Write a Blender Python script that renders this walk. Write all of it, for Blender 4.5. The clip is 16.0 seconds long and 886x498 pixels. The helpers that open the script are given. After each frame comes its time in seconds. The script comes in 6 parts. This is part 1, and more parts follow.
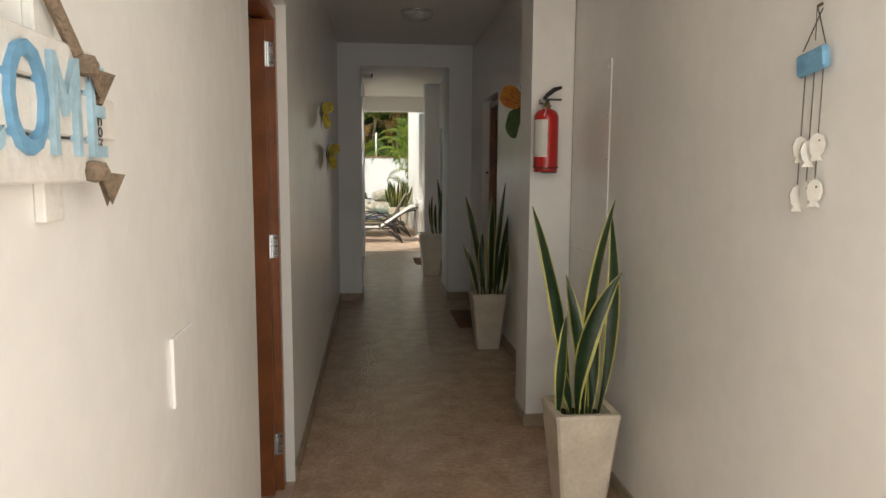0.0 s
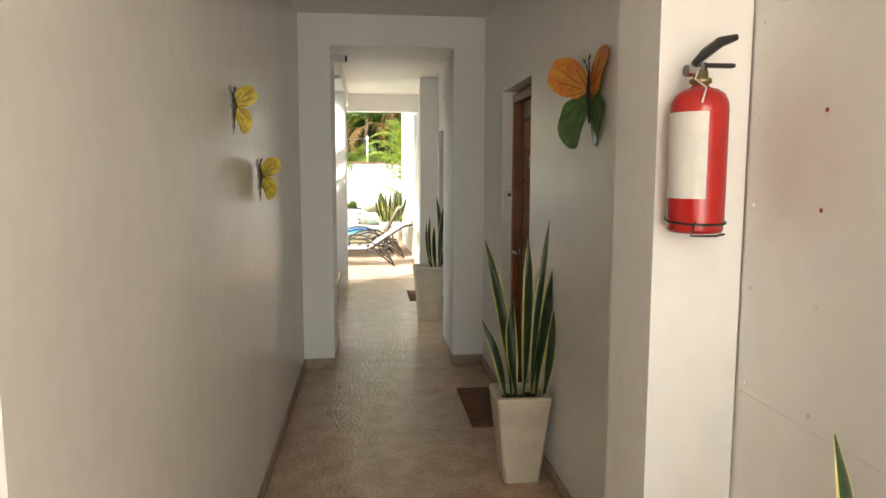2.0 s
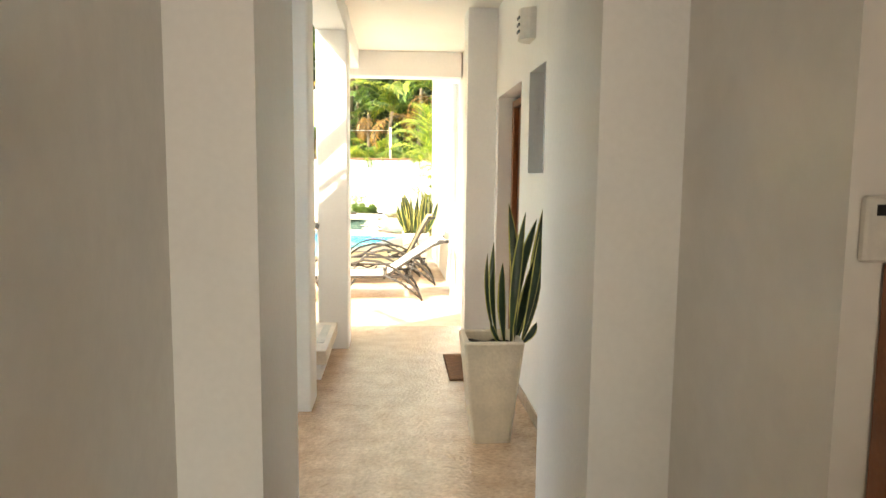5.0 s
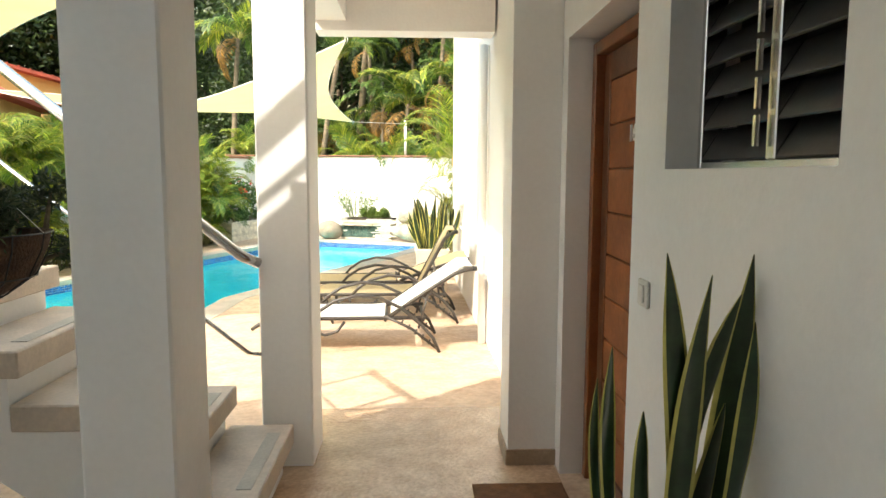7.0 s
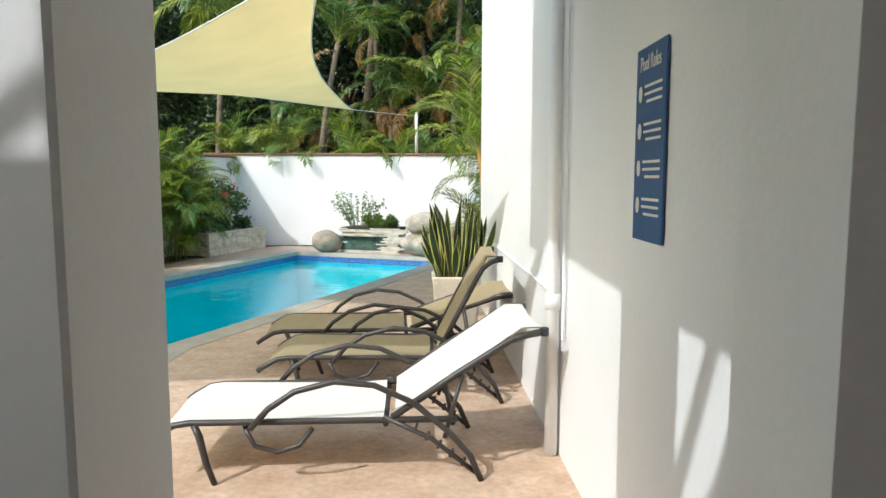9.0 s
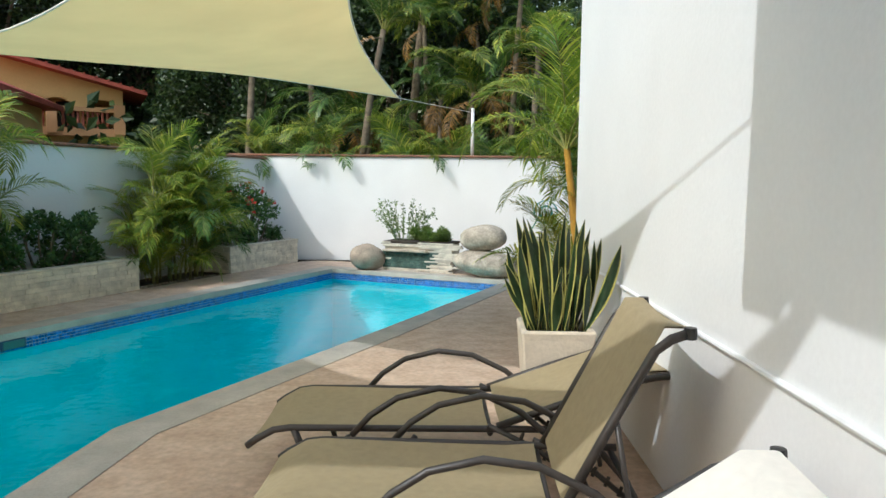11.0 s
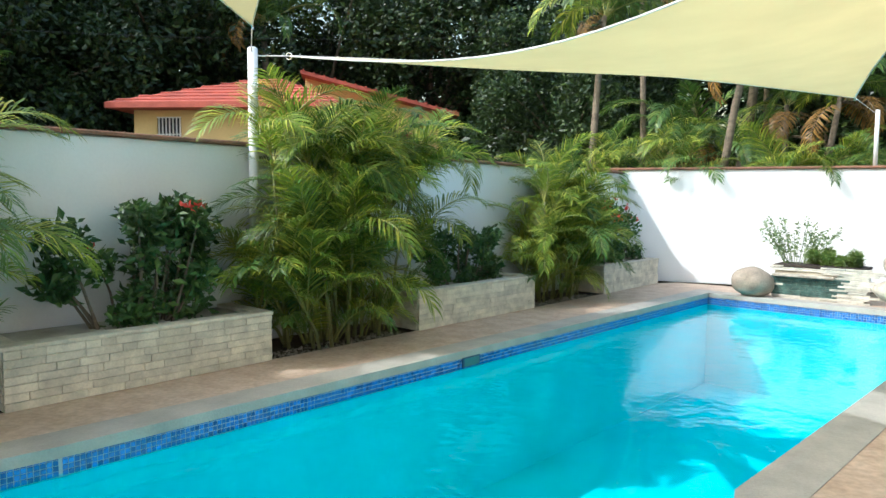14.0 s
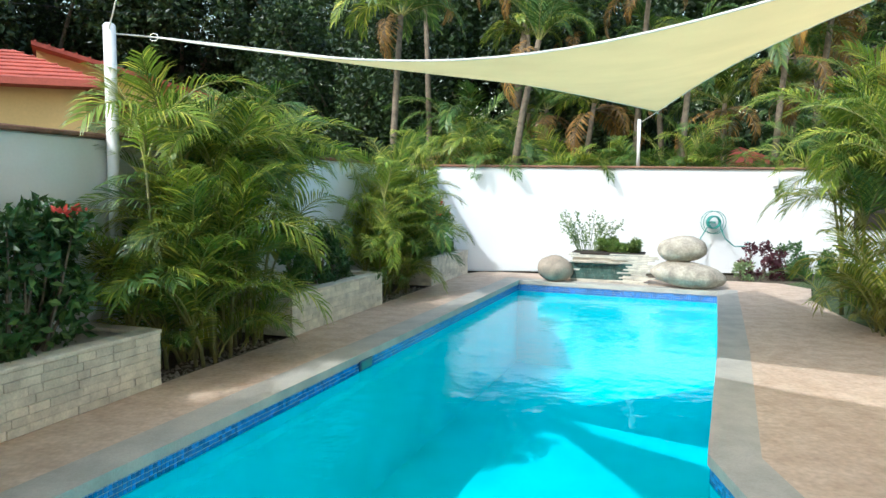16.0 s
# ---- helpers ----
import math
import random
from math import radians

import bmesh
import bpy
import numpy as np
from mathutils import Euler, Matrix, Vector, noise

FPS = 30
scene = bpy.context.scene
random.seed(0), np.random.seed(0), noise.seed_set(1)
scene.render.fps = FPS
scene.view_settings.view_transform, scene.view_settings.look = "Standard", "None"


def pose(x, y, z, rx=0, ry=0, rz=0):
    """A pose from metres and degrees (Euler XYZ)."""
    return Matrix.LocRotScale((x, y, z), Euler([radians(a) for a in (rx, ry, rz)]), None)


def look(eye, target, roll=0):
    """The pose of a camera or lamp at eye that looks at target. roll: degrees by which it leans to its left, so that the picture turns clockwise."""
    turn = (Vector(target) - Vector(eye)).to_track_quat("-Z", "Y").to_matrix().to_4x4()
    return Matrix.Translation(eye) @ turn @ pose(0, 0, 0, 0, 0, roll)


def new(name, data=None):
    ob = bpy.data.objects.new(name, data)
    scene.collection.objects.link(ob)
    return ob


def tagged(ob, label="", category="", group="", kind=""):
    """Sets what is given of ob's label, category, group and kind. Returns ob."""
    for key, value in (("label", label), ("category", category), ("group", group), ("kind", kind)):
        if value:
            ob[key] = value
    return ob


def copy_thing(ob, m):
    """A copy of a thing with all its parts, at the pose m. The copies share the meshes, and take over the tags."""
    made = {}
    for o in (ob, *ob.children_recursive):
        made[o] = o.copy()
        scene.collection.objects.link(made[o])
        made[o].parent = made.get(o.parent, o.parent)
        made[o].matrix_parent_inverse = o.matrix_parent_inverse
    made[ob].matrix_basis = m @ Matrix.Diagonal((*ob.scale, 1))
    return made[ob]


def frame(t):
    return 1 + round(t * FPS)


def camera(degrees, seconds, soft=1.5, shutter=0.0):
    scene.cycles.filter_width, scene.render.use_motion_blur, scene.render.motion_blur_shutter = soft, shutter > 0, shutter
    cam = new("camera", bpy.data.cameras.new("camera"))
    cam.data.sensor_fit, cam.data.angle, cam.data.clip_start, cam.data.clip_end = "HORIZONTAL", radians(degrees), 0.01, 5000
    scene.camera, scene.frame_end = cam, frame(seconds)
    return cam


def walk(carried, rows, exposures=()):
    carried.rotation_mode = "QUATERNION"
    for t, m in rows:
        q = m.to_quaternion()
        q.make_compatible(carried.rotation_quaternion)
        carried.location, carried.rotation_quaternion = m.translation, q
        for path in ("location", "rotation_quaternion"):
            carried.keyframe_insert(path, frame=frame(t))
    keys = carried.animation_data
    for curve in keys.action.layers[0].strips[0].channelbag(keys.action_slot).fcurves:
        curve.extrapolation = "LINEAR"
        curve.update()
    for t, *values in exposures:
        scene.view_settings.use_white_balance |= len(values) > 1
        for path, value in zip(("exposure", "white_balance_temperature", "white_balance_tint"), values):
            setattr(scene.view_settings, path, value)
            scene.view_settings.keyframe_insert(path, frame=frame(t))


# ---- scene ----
cam = camera(66.3, 16.0)
PATH = [
    (0, (0.018, 0.669, 1.427), (0.223, 2.645, 1.196), 0.3),
    (0.5, (0.068, 1.142, 1.527), (0.288, 3.117, 1.299), 0.2),
    (1, (0.155, 1.646, 1.553), (0.379, 3.62, 1.329), 0.2),
    (1.5, (0.177, 2.161, 1.527), (0.398, 4.136, 1.303), 0.2),
    (2, (0.178, 2.703, 1.554), (0.394, 4.679, 1.331), 0.1),
    (2.5, (0.162, 3.244, 1.518), (0.38, 5.221, 1.305), 0.1),
    (3, (0.154, 3.818, 1.464), (0.36, 5.796, 1.251), 0.3),
    (3.5, (0.171, 4.385, 1.485), (0.365, 6.363, 1.27), 0.2),
    (4, (0.195, 4.999, 1.486), (0.379, 6.979, 1.269), 0.3),
    (4.2, (0.193, 5.222, 1.454), (0.373, 7.203, 1.242), 0.5),
    (6.3, (0.431, 7.724, 1.472), (0.518, 9.709, 1.244), 0.0),
    (6.5, (0.414, 7.95, 1.445), (0.505, 9.936, 1.224), 0.2),
    (7, (0.399, 8.483, 1.46), (0.479, 10.469, 1.24), 0.2),
    (7.5, (0.369, 9.04, 1.47), (0.44, 11.027, 1.25), 0.1),
    (8, (0.348, 9.625, 1.45), (0.411, 11.612, 1.234), 0.0),
    (10.3, (0.282, 12.356, 1.359), (0.294, 14.347, 1.164), 0.4),
    (10.5, (0.24, 12.508, 1.364), (0.237, 14.499, 1.172), 0.4),
    (11, (0.076, 12.897, 1.358), (0.006, 14.887, 1.173), 0.6),
    (11.5, (-0.195, 13.147, 1.342), (-0.367, 15.132, 1.164), 0.6),
    (12, (-0.534, 13.294, 1.345), (-0.844, 15.263, 1.174), 0.6),
    (12.5, (-0.91, 13.347, 1.308), (-1.383, 15.284, 1.15), 0.7),
    (13, (-1.247, 13.297, 1.302), (-1.873, 15.191, 1.156), 0.5),
    (13.5, (-1.626, 13.179, 1.319), (-2.339, 15.042, 1.173), 0.6),
    (14, (-1.964, 13.117, 1.336), (-2.72, 14.962, 1.191), 0.5),
    (14.5, (-2.303, 13.043, 1.392), (-3.066, 14.886, 1.242), 0.5),
    (15, (-2.629, 12.958, 1.385), (-3.279, 14.843, 1.23), 0.4),
    (15.5, (-2.959, 12.888, 1.396), (-3.24, 14.861, 1.231), 0.4),
    (16, (-3.311, 12.867, 1.416), (-3.314, 14.86, 1.248), 0.5),
]
walk(cam, [(t, look(eye, target, roll)) for t, eye, target, roll in PATH],
     exposures=[(0, 0.62, 6200, 9), (0.6, 1.15, 6400, 9), (1.5, 1.95, 6300, 8), (2.2, 2.18, 6500, 8), (3.0, 2.8, 6900, 9), (4.2, 3.18, 7000, 9), (5.3, 2.6, 7200, 9), (6.3, 2.2, 7200, 9), (8.2, 1.18, 5800, 7), (10.3, 0.36, 5650, 8), (11.5, 0.47, 5600, 8), (12.5, 0.73, 5550, 8), (14.2, 1.06, 5500, 8), (16, 0.91, 5400, 7)])

# ---- light ----
SUN = Vector((1.34, 1.15, -1.55)).normalized()
world = bpy.data.worlds.new("sky")
scene.world = world
world.use_nodes = True
wn = world.node_tree.nodes
sky = wn.new("ShaderNodeTexSky")
sky.sky_type, sky.sun_disc = "NISHITA", False
sky.sun_elevation, sky.sun_rotation = math.asin(-SUN.z), math.atan2(-SUN.x, -SUN.y)
sky.air_density, sky.dust_density = 2.2, 3.5
wn["Background"].inputs[1].default_value = 0.15
world.node_tree.links.new(sky.outputs[0], wn["Background"].inputs[0])
sun = new("sun", bpy.data.lights.new("sun", "SUN"))
sun.data.energy, sun.data.angle, sun.data.color = 2.0, radians(0.6), (1.0, 0.95, 0.87)
sun.rotation_mode = "QUATERNION"
sun.rotation_quaternion = SUN.to_track_quat("-Z", "Y")
# added fill lamp for the entrance yard's bright sky, in the corridor's open end
entry_fill = new("entrance_fill_lamp", bpy.data.lights.new("entrance_fill_lamp", "AREA"))
entry_fill.data.shape, entry_fill.data.size, entry_fill.data.size_y = "RECTANGLE", 1.36, 2.5
entry_fill.data.energy, entry_fill.data.color = 14.0, (1.0, 0.96, 0.91)
entry_fill.matrix_world = pose(0.39, 0.26, 1.40, 90, 0, 0)


# ---- materials ----
def mat(name, base, rough=0.6, var=0.12, scale=6.0, fine=60.0, bump=0.15, metal=0.0, coat=0.0, dark=None, rand=0.0, spec=0.5, island=False):
    """A painted, stony or woody surface: two sizes of mottling, relief and uneven gloss."""
    m = bpy.data.materials.new(name)
    m.use_nodes = True
    n, l = m.node_tree.nodes, m.node_tree.links
    b = n["Principled BSDF"]
    b.inputs["Roughness"].default_value, b.inputs["Metallic"].default_value = rough, metal
    b.inputs["Coat Weight"].default_value, b.inputs["Specular IOR Level"].default_value = coat, spec
    geo = n.new("ShaderNodeNewGeometry")
    big, small = n.new("ShaderNodeTexNoise"), n.new("ShaderNodeTexNoise")
    big.inputs["Scale"].default_value, small.inputs["Scale"].default_value = scale, fine
    big.inputs["Detail"].default_value, small.inputs["Detail"].default_value = 4, 3
    for t in (big, small):
        l.new(geo.outputs["Position"], t.inputs["Vector"])
    ramp = n.new("ShaderNodeValToRGB")
    lo = dark or tuple(c * (1 - 1.6 * var) for c in base)
    ramp.color_ramp.elements[0].position, ramp.color_ramp.elements[1].position = 0.32, 0.68
    ramp.color_ramp.elements[0].color, ramp.color_ramp.elements[1].color = (*lo, 1), (*base, 1)
    l.new(big.outputs["Fac"], ramp.inputs[0])
    mix = n.new("ShaderNodeMix")
    mix.data_type, mix.blend_type = "RGBA", "MULTIPLY"
    mix.inputs[0].default_value = min(1.0, var * 2)
    l.new(ramp.outputs[0], mix.inputs[6])
    l.new(small.outputs["Fac"], mix.inputs[7])
    gain = n.new("ShaderNodeHueSaturation")
    gain.inputs["Value"].default_value = 1.0 + var
    l.new(mix.outputs[2], gain.inputs["Color"])
    if rand:
        info = n.new("ShaderNodeNewGeometry" if island else "ShaderNodeObjectInfo")
        rng = n.new("ShaderNodeMapRange")
        rng.inputs[3].default_value, rng.inputs[4].default_value = 1 + var - rand, 1 + var + rand
        l.new(info.outputs["Random Per Island" if island else "Random"], rng.inputs[0])
        l.new(rng.outputs[0], gain.inputs["Value"])
    l.new(gain.outputs[0], b.inputs["Base Color"])
    if bump:
        bp = n.new("ShaderNodeBump")
        bp.inputs["Strength"].default_value, bp.inputs["Distance"].default_value = bump, 0.01
        l.new(small.outputs["Fac"], bp.inputs["Height"])
        l.new(bp.outputs[0], b.inputs["Normal"])
    return m


def leaf_mat(name, base, tip, rough=0.42, through_light=0.35, rand=0.35):
    """A leaf: colour differs from leaf to leaf, and light passes through it."""
    m = bpy.data.materials.new(name)
    m.use_nodes = True
    n, l = m.node_tree.nodes, m.node_tree.links
    b, out = n["Principled BSDF"], n["Material Output"]
    b.inputs["Roughness"].default_value = rough
    geo = n.new("ShaderNodeNewGeometry")
    ramp = n.new("ShaderNodeValToRGB")
    ramp.color_ramp.elements[0].color = (*[c * (1 - rand) for c in base], 1)
    ramp.color_ramp.elements[1].color = (*tip, 1)
    mid = ramp.color_ramp.elements.new(0.7)
    mid.color = (*base, 1)
    l.new(geo.outputs["Random Per Island"], ramp.inputs[0])
    noi = n.new("ShaderNodeTexNoise")
    noi.inputs["Scale"].default_value = 1.3
    l.new(geo.outputs["Position"], noi.inputs["Vector"])
    hsv = n.new("ShaderNodeHueSaturation")
    rng = n.new("ShaderNodeMapRange")
    rng.inputs[1].default_value, rng.inputs[2].default_value, rng.inputs[3].default_value, rng.inputs[4].default_value = 0.3, 0.7, 0.6, 1.4
    l.new(noi.outputs["Fac"], rng.inputs[0])
    l.new(rng.outputs[0], hsv.inputs["Value"])
    l.new(ramp.outputs[0], hsv.inputs["Color"])
    l.new(hsv.outputs[0], b.inputs["Base Color"])
    tr = n.new("ShaderNodeBsdfTranslucent")
    l.new(hsv.outputs[0], tr.inputs["Color"])
    mx = n.new("ShaderNodeMixShader")
    mx.inputs[0].default_value = through_light
    l.new(b.outputs[0], mx.inputs[1])
    l.new(tr.outputs[0], mx.inputs[2])
    l.new(mx.outputs[0], out.inputs["Surface"])
    return m


WHITE = mat("white_plaster", (0.82, 0.815, 0.80), 0.55, 0.04, 1.2, 45, 0.12)
GLOSSW = mat("white_gloss_paint", (0.85, 0.825, 0.78), 0.24, 0.05, 1.6, 14, 0.16, spec=0.5)
CEILW = mat("ceiling_paint", (0.84, 0.82, 0.78), 0.7, 0.03, 2, 40, 0.1)
FLOOR = mat("coral_floor", (0.60, 0.42, 0.275), 0.22, 0.26, 7.0, 42, 0.70, dark=(0.46, 0.30, 0.185), spec=0.8)
PAVE = mat("coral_paving", (0.64, 0.49, 0.36), 0.62, 0.26, 6.0, 26, 0.35, dark=(0.50, 0.35, 0.24))
COPE = mat("grey_coping", (0.48, 0.445, 0.38), 0.7, 0.15, 4, 80, 0.3)
SKIRT = mat("stone_skirting", (0.42, 0.32, 0.22), 0.5, 0.2, 12, 80, 0.2)
WOOD = mat("brown_wood", (0.17, 0.060, 0.024), 0.42, 0.25, 9, 90, 0.15, coat=0.15)
FRAMEW = mat("red_brown_frame", (0.27, 0.085, 0.024), 0.38, 0.2, 8, 90, 0.12, coat=0.2)
POTW = mat("whitewashed_concrete", (0.68, 0.59, 0.46), 0.75, 0.12, 7, 60, 0.3)
SOIL = mat("dark_soil", (0.05, 0.035, 0.022), 0.95, 0.3, 20, 90, 1.0)
GROUND = mat("garden_ground", (0.12, 0.095, 0.055), 0.95, 0.35, 3, 40, 0.8)
GRASS = mat("lawn_grass", (0.10, 0.14, 0.035), 0.9, 0.35, 8, 90, 0.8)
SHELL = mat("pool_paint", (0.10, 0.82, 0.90), 0.5, 0.08, 1.5, 20, 0.0)
MOSAIC = mat("blue_mosaic", (0.05, 0.21, 0.60), 0.15, 0.2, 40, 90, 0.05, rand=0.55, island=True)
GROUT = mat("grey_grout", (0.50, 0.56, 0.60), 0.8, 0.1)
STONE = mat("split_limestone", (0.78, 0.71, 0.56), 0.8, 0.18, 9, 70, 0.6, rand=0.16)
STONEJ = mat("split_limestone_rest", (0.56, 0.51, 0.40), 0.8, 0.18, 9, 70, 0.6, rand=0.16, island=True)
JOINT = mat("stone_joint", (0.55, 0.50, 0.40), 0.9, 0.2)
ROCK = mat("river_rock", (0.56, 0.49, 0.38), 0.85, 0.3, 7, 34, 1.0)
CHROME = mat("brushed_steel", (0.72, 0.72, 0.72), 0.22, 0.03, 30, 90, 0.02, metal=1.0)
DARKM = mat("dark_aluminium", (0.05, 0.042, 0.036), 0.45, 0.15, 20, 80, 0.05, spec=0.5)
SLING = mat("beige_sling", (0.34, 0.27, 0.15), 0.75, 0.08, 30, 400, 0.3)
SLINGW = mat("white_sling", (0.78, 0.74, 0.66), 0.7, 0.05, 30, 400, 0.3)
RED = mat("red_enamel", (0.50, 0.015, 0.012), 0.3, 0.1, 12, 60, 0.03, coat=0.4)
BLACK = mat("black_plastic_and_unlit", (0.02, 0.02, 0.02), 0.4, 0.1, 20, 60, 0.05)
PAPER = mat("white_label", (0.75, 0.72, 0.66), 0.6, 0.05, 30, 90, 0.05)
LOUVRE = mat("dark_louvre_glass", (0.035, 0.036, 0.036), 0.28, 0.1, 10, 60, 0.03)
COIR = mat("brown_coir", (0.25, 0.115, 0.048), 0.95, 0.2, 20, 250, 1.0)
ROOFR = mat("red_roof_tile", (0.48, 0.10, 0.06), 0.75, 0.2, 2, 30, 0.4)
YELLOW = mat("yellow_wall", (0.72, 0.50, 0.20), 0.8, 0.08, 1, 20, 0.2)
ORANGE = mat("orange_wall", (0.65, 0.36, 0.16), 0.8, 0.08, 1, 20, 0.2)
BRICKCAP = mat("brick_capping", (0.30, 0.15, 0.09), 0.85, 0.25, 6, 50, 0.5)
BARK = mat("grey_bark", (0.24, 0.19, 0.13), 0.9, 0.3, 12, 60, 0.8)
CANE = mat("green_cane", (0.27, 0.27, 0.10), 0.55, 0.25, 8, 40, 0.2)
SNAKE = mat("snake_leaf_green", (0.020, 0.050, 0.016), 0.35, 0.3, 14, 60, 0.05)
SNAKEY = mat("snake_leaf_margin", (0.50, 0.46, 0.12), 0.4, 0.15, 14, 60, 0.05)
PALM = leaf_mat("palm_leaf", (0.21, 0.30, 0.03), (0.55, 0.53, 0.07), through_light=0.42, rand=0.3)
PALMD = leaf_mat("palm_leaf_dark", (0.09, 0.18, 0.03), (0.22, 0.30, 0.05))
PALMO = leaf_mat("palm_leaf_dry", (0.30, 0.17, 0.045), (0.42, 0.24, 0.05))
BUSH = leaf_mat("bush_leaf", (0.060, 0.135, 0.030), (0.15, 0.24, 0.055), 0.45, 0.3)
TREE = leaf_mat("tree_leaf", (0.030, 0.060, 0.015), (0.09, 0.135, 0.03), 0.45, 0.25)
HERB = leaf_mat("herb_leaf", (0.20, 0.28, 0.11), (0.34, 0.40, 0.19), 0.5, 0.3)
FLOWER = leaf_mat("red_flower", (0.55, 0.05, 0.03), (0.7, 0.15, 0.08), 0.5, 0.3)


def water_mat():
    m = bpy.data.materials.new("pool_water")
    m.use_nodes = True
    n, l = m.node_tree.nodes, m.node_tree.links
    n.remove(n["Principled BSDF"])
    tr, gl, mx, fr = n.new("ShaderNodeBsdfTransparent"), n.new("ShaderNodeBsdfGlossy"), n.new("ShaderNodeMixShader"), n.new("ShaderNodeFresnel")
    tr.inputs["Color"].default_value = (0.62, 0.985, 1.0, 1)
    gl.inputs["Roughness"].default_value = 0.03
    fr.inputs["IOR"].default_value = 1.33
    geo, noi, bp = n.new("ShaderNodeNewGeometry"), n.new("ShaderNodeTexNoise"), n.new("ShaderNodeBump")
    noi.inputs["Scale"].default_value, noi.inputs["Detail"].default_value = 3.2, 3
    bp.inputs["Strength"].default_value, bp.inputs["Distance"].default_value = 0.25, 0.05
    l.new(geo.outputs["Position"], noi.inputs["Vector"])
    l.new(noi.outputs["Fac"], bp.inputs["Height"])
    l.new(bp.outputs[0], gl.inputs["Normal"])
    l.new(bp.outputs[0], fr.inputs["Normal"])
    l.new(fr.outputs[0], mx.inputs[0])
    l.new(tr.outputs[0], mx.inputs[1])
    l.new(gl.outputs[0], mx.inputs[2])
    l.new(mx.outputs[0], n["Material Output"].inputs["Surface"])
    return m


def sail_mat():
    m = mat("sail_cloth", (0.70, 0.57, 0.27), 0.8, 0.06, 2, 300, 0.1)
    n, l = m.node_tree.nodes, m.node_tree.links
    b = n["Principled BSDF"]
    tr, mx = n.new("ShaderNodeBsdfTranslucent"), n.new("ShaderNodeMixShader")
    l.new(b.inputs["Base Color"].links[0].from_socket, tr.inputs["Color"])
    mx.inputs[0].default_value = 0.45
    l.new(b.outputs[0], mx.inputs[1])
    l.new(tr.outputs[0], mx.inputs[2])
    l.new(mx.outputs[0], n["Material Output"].inputs["Surface"])
    return m


WATER, SAIL = water_mat(), sail_mat()


# ---- mesh helpers ----
class Geo:
    """Collects corners and faces for one mesh."""

    def __init__(self):
        self.v, self.f, self.mi = [], [], []

    def add(self, verts, faces, slot=0):
        k = len(self.v)
        self.v += [tuple(p) for p in verts]
        self.f += [tuple(i + k for i in f) for f in faces]
        self.mi += [slot] * len(faces)
        return self

    def box(self, lo, hi, m=None, c=0.0, slot=0):
        """A box, with chamfered edges where c is given."""
        (x0, y0, z0), (x1, y1, z1) = lo, hi
        c = min(c, (x1 - x0) * 0.45, (y1 - y0) * 0.45, (z1 - z0) * 0.45)
        if c <= 0:
            v = [(x, y, z) for z in (z0, z1) for y in (y0, y1) for x in (x0, x1)]
            f = [(0, 2, 3, 1), (4, 5, 7, 6), (0, 1, 5, 4), (2, 6, 7, 3), (0, 4, 6, 2), (1, 3, 7, 5)]
        else:
            v, f, at = [], [], {}
            for sx in (0, 1):
                for sy in (0, 1):
                    for sz in (0, 1):
                        p = [(x0, x1)[sx], (y0, y1)[sy], (z0, z1)[sz]]
                        d = [c * (1 - 2 * s) for s in (sx, sy, sz)]
                        for a in range(3):
                            q = [p[i] + (d[i] if i != a else 0) for i in range(3)]
                            at[sx, sy, sz, a] = len(v)
                            v.append(q)
                        f.append((at[sx, sy, sz, 0], at[sx, sy, sz, 1], at[sx, sy, sz, 2]))
            for a in range(3):
                b, d = (a + 1) % 3, (a + 2) % 3
                for s in (0, 1):
                    def key(sb, sd, face):
                        k = [0, 0, 0]
                        k[a], k[b], k[d] = s, sb, sd
                        return at[k[0], k[1], k[2], face]
                    f.append((key(0, 0, a), key(1, 0, a), key(1, 1, a), key(0, 1, a)))
                    for sb in (0, 1):
                        def ek(se, face):
                            k = [0, 0, 0]
                            k[a], k[b], k[d] = s, sb, se
                            return at[k[0], k[1], k[2], face]
                        f.append((ek(0, a), ek(1, a), ek(1, b), ek(0, b)))
        if m is not None:
            v = [m @ Vector(p) for p in v]
        return self.add(v, f, slot)

    def prism(self, poly, z0, z1, slot=0):
        n = len(poly)
        v = [(x, y, z0) for x, y in poly] + [(x, y, z1) for x, y in poly]
        f = [tuple(range(n - 1, -1, -1)), tuple(range(n, 2 * n))]
        f += [(i, (i + 1) % n, n + (i + 1) % n, n + i) for i in range(n)]
        return self.add(v, f, slot)

    def tube(self, path, r, seg=8, slot=0, cap=True):
        path = [Vector(p) for p in path]
        rs = r if isinstance(r, (list, tuple)) else [r] * len(path)
        v, f = [], []
        side = None
        for i, p in enumerate(path):
            d = (path[min(i + 1, len(path) - 1)] - path[max(i - 1, 0)]).normalized()
            ref = side if side is not None and abs(side.dot(d)) < 0.95 else (Vector((0, 0, 1)) if abs(d.z) < 0.9 else Vector((1, 0, 0)))
            a = (ref - d * ref.dot(d)).normalized()
            side = a
            b = d.cross(a)
            for k in range(seg):
                t = 2 * math.pi * k / seg
                v.append(p + (a * math.cos(t) + b * math.sin(t)) * rs[i])
        for i in range(len(path) - 1):
            for k in range(seg):
                f.append((i * seg + k, i * seg + (k + 1) % seg, (i + 1) * seg + (k + 1) % seg, (i + 1) * seg + k))
        if cap:
            f += [tuple(range(seg - 1, -1, -1)), tuple(range((len(path) - 1) * seg, len(path) * seg))]
        return self.add(v, f, slot)

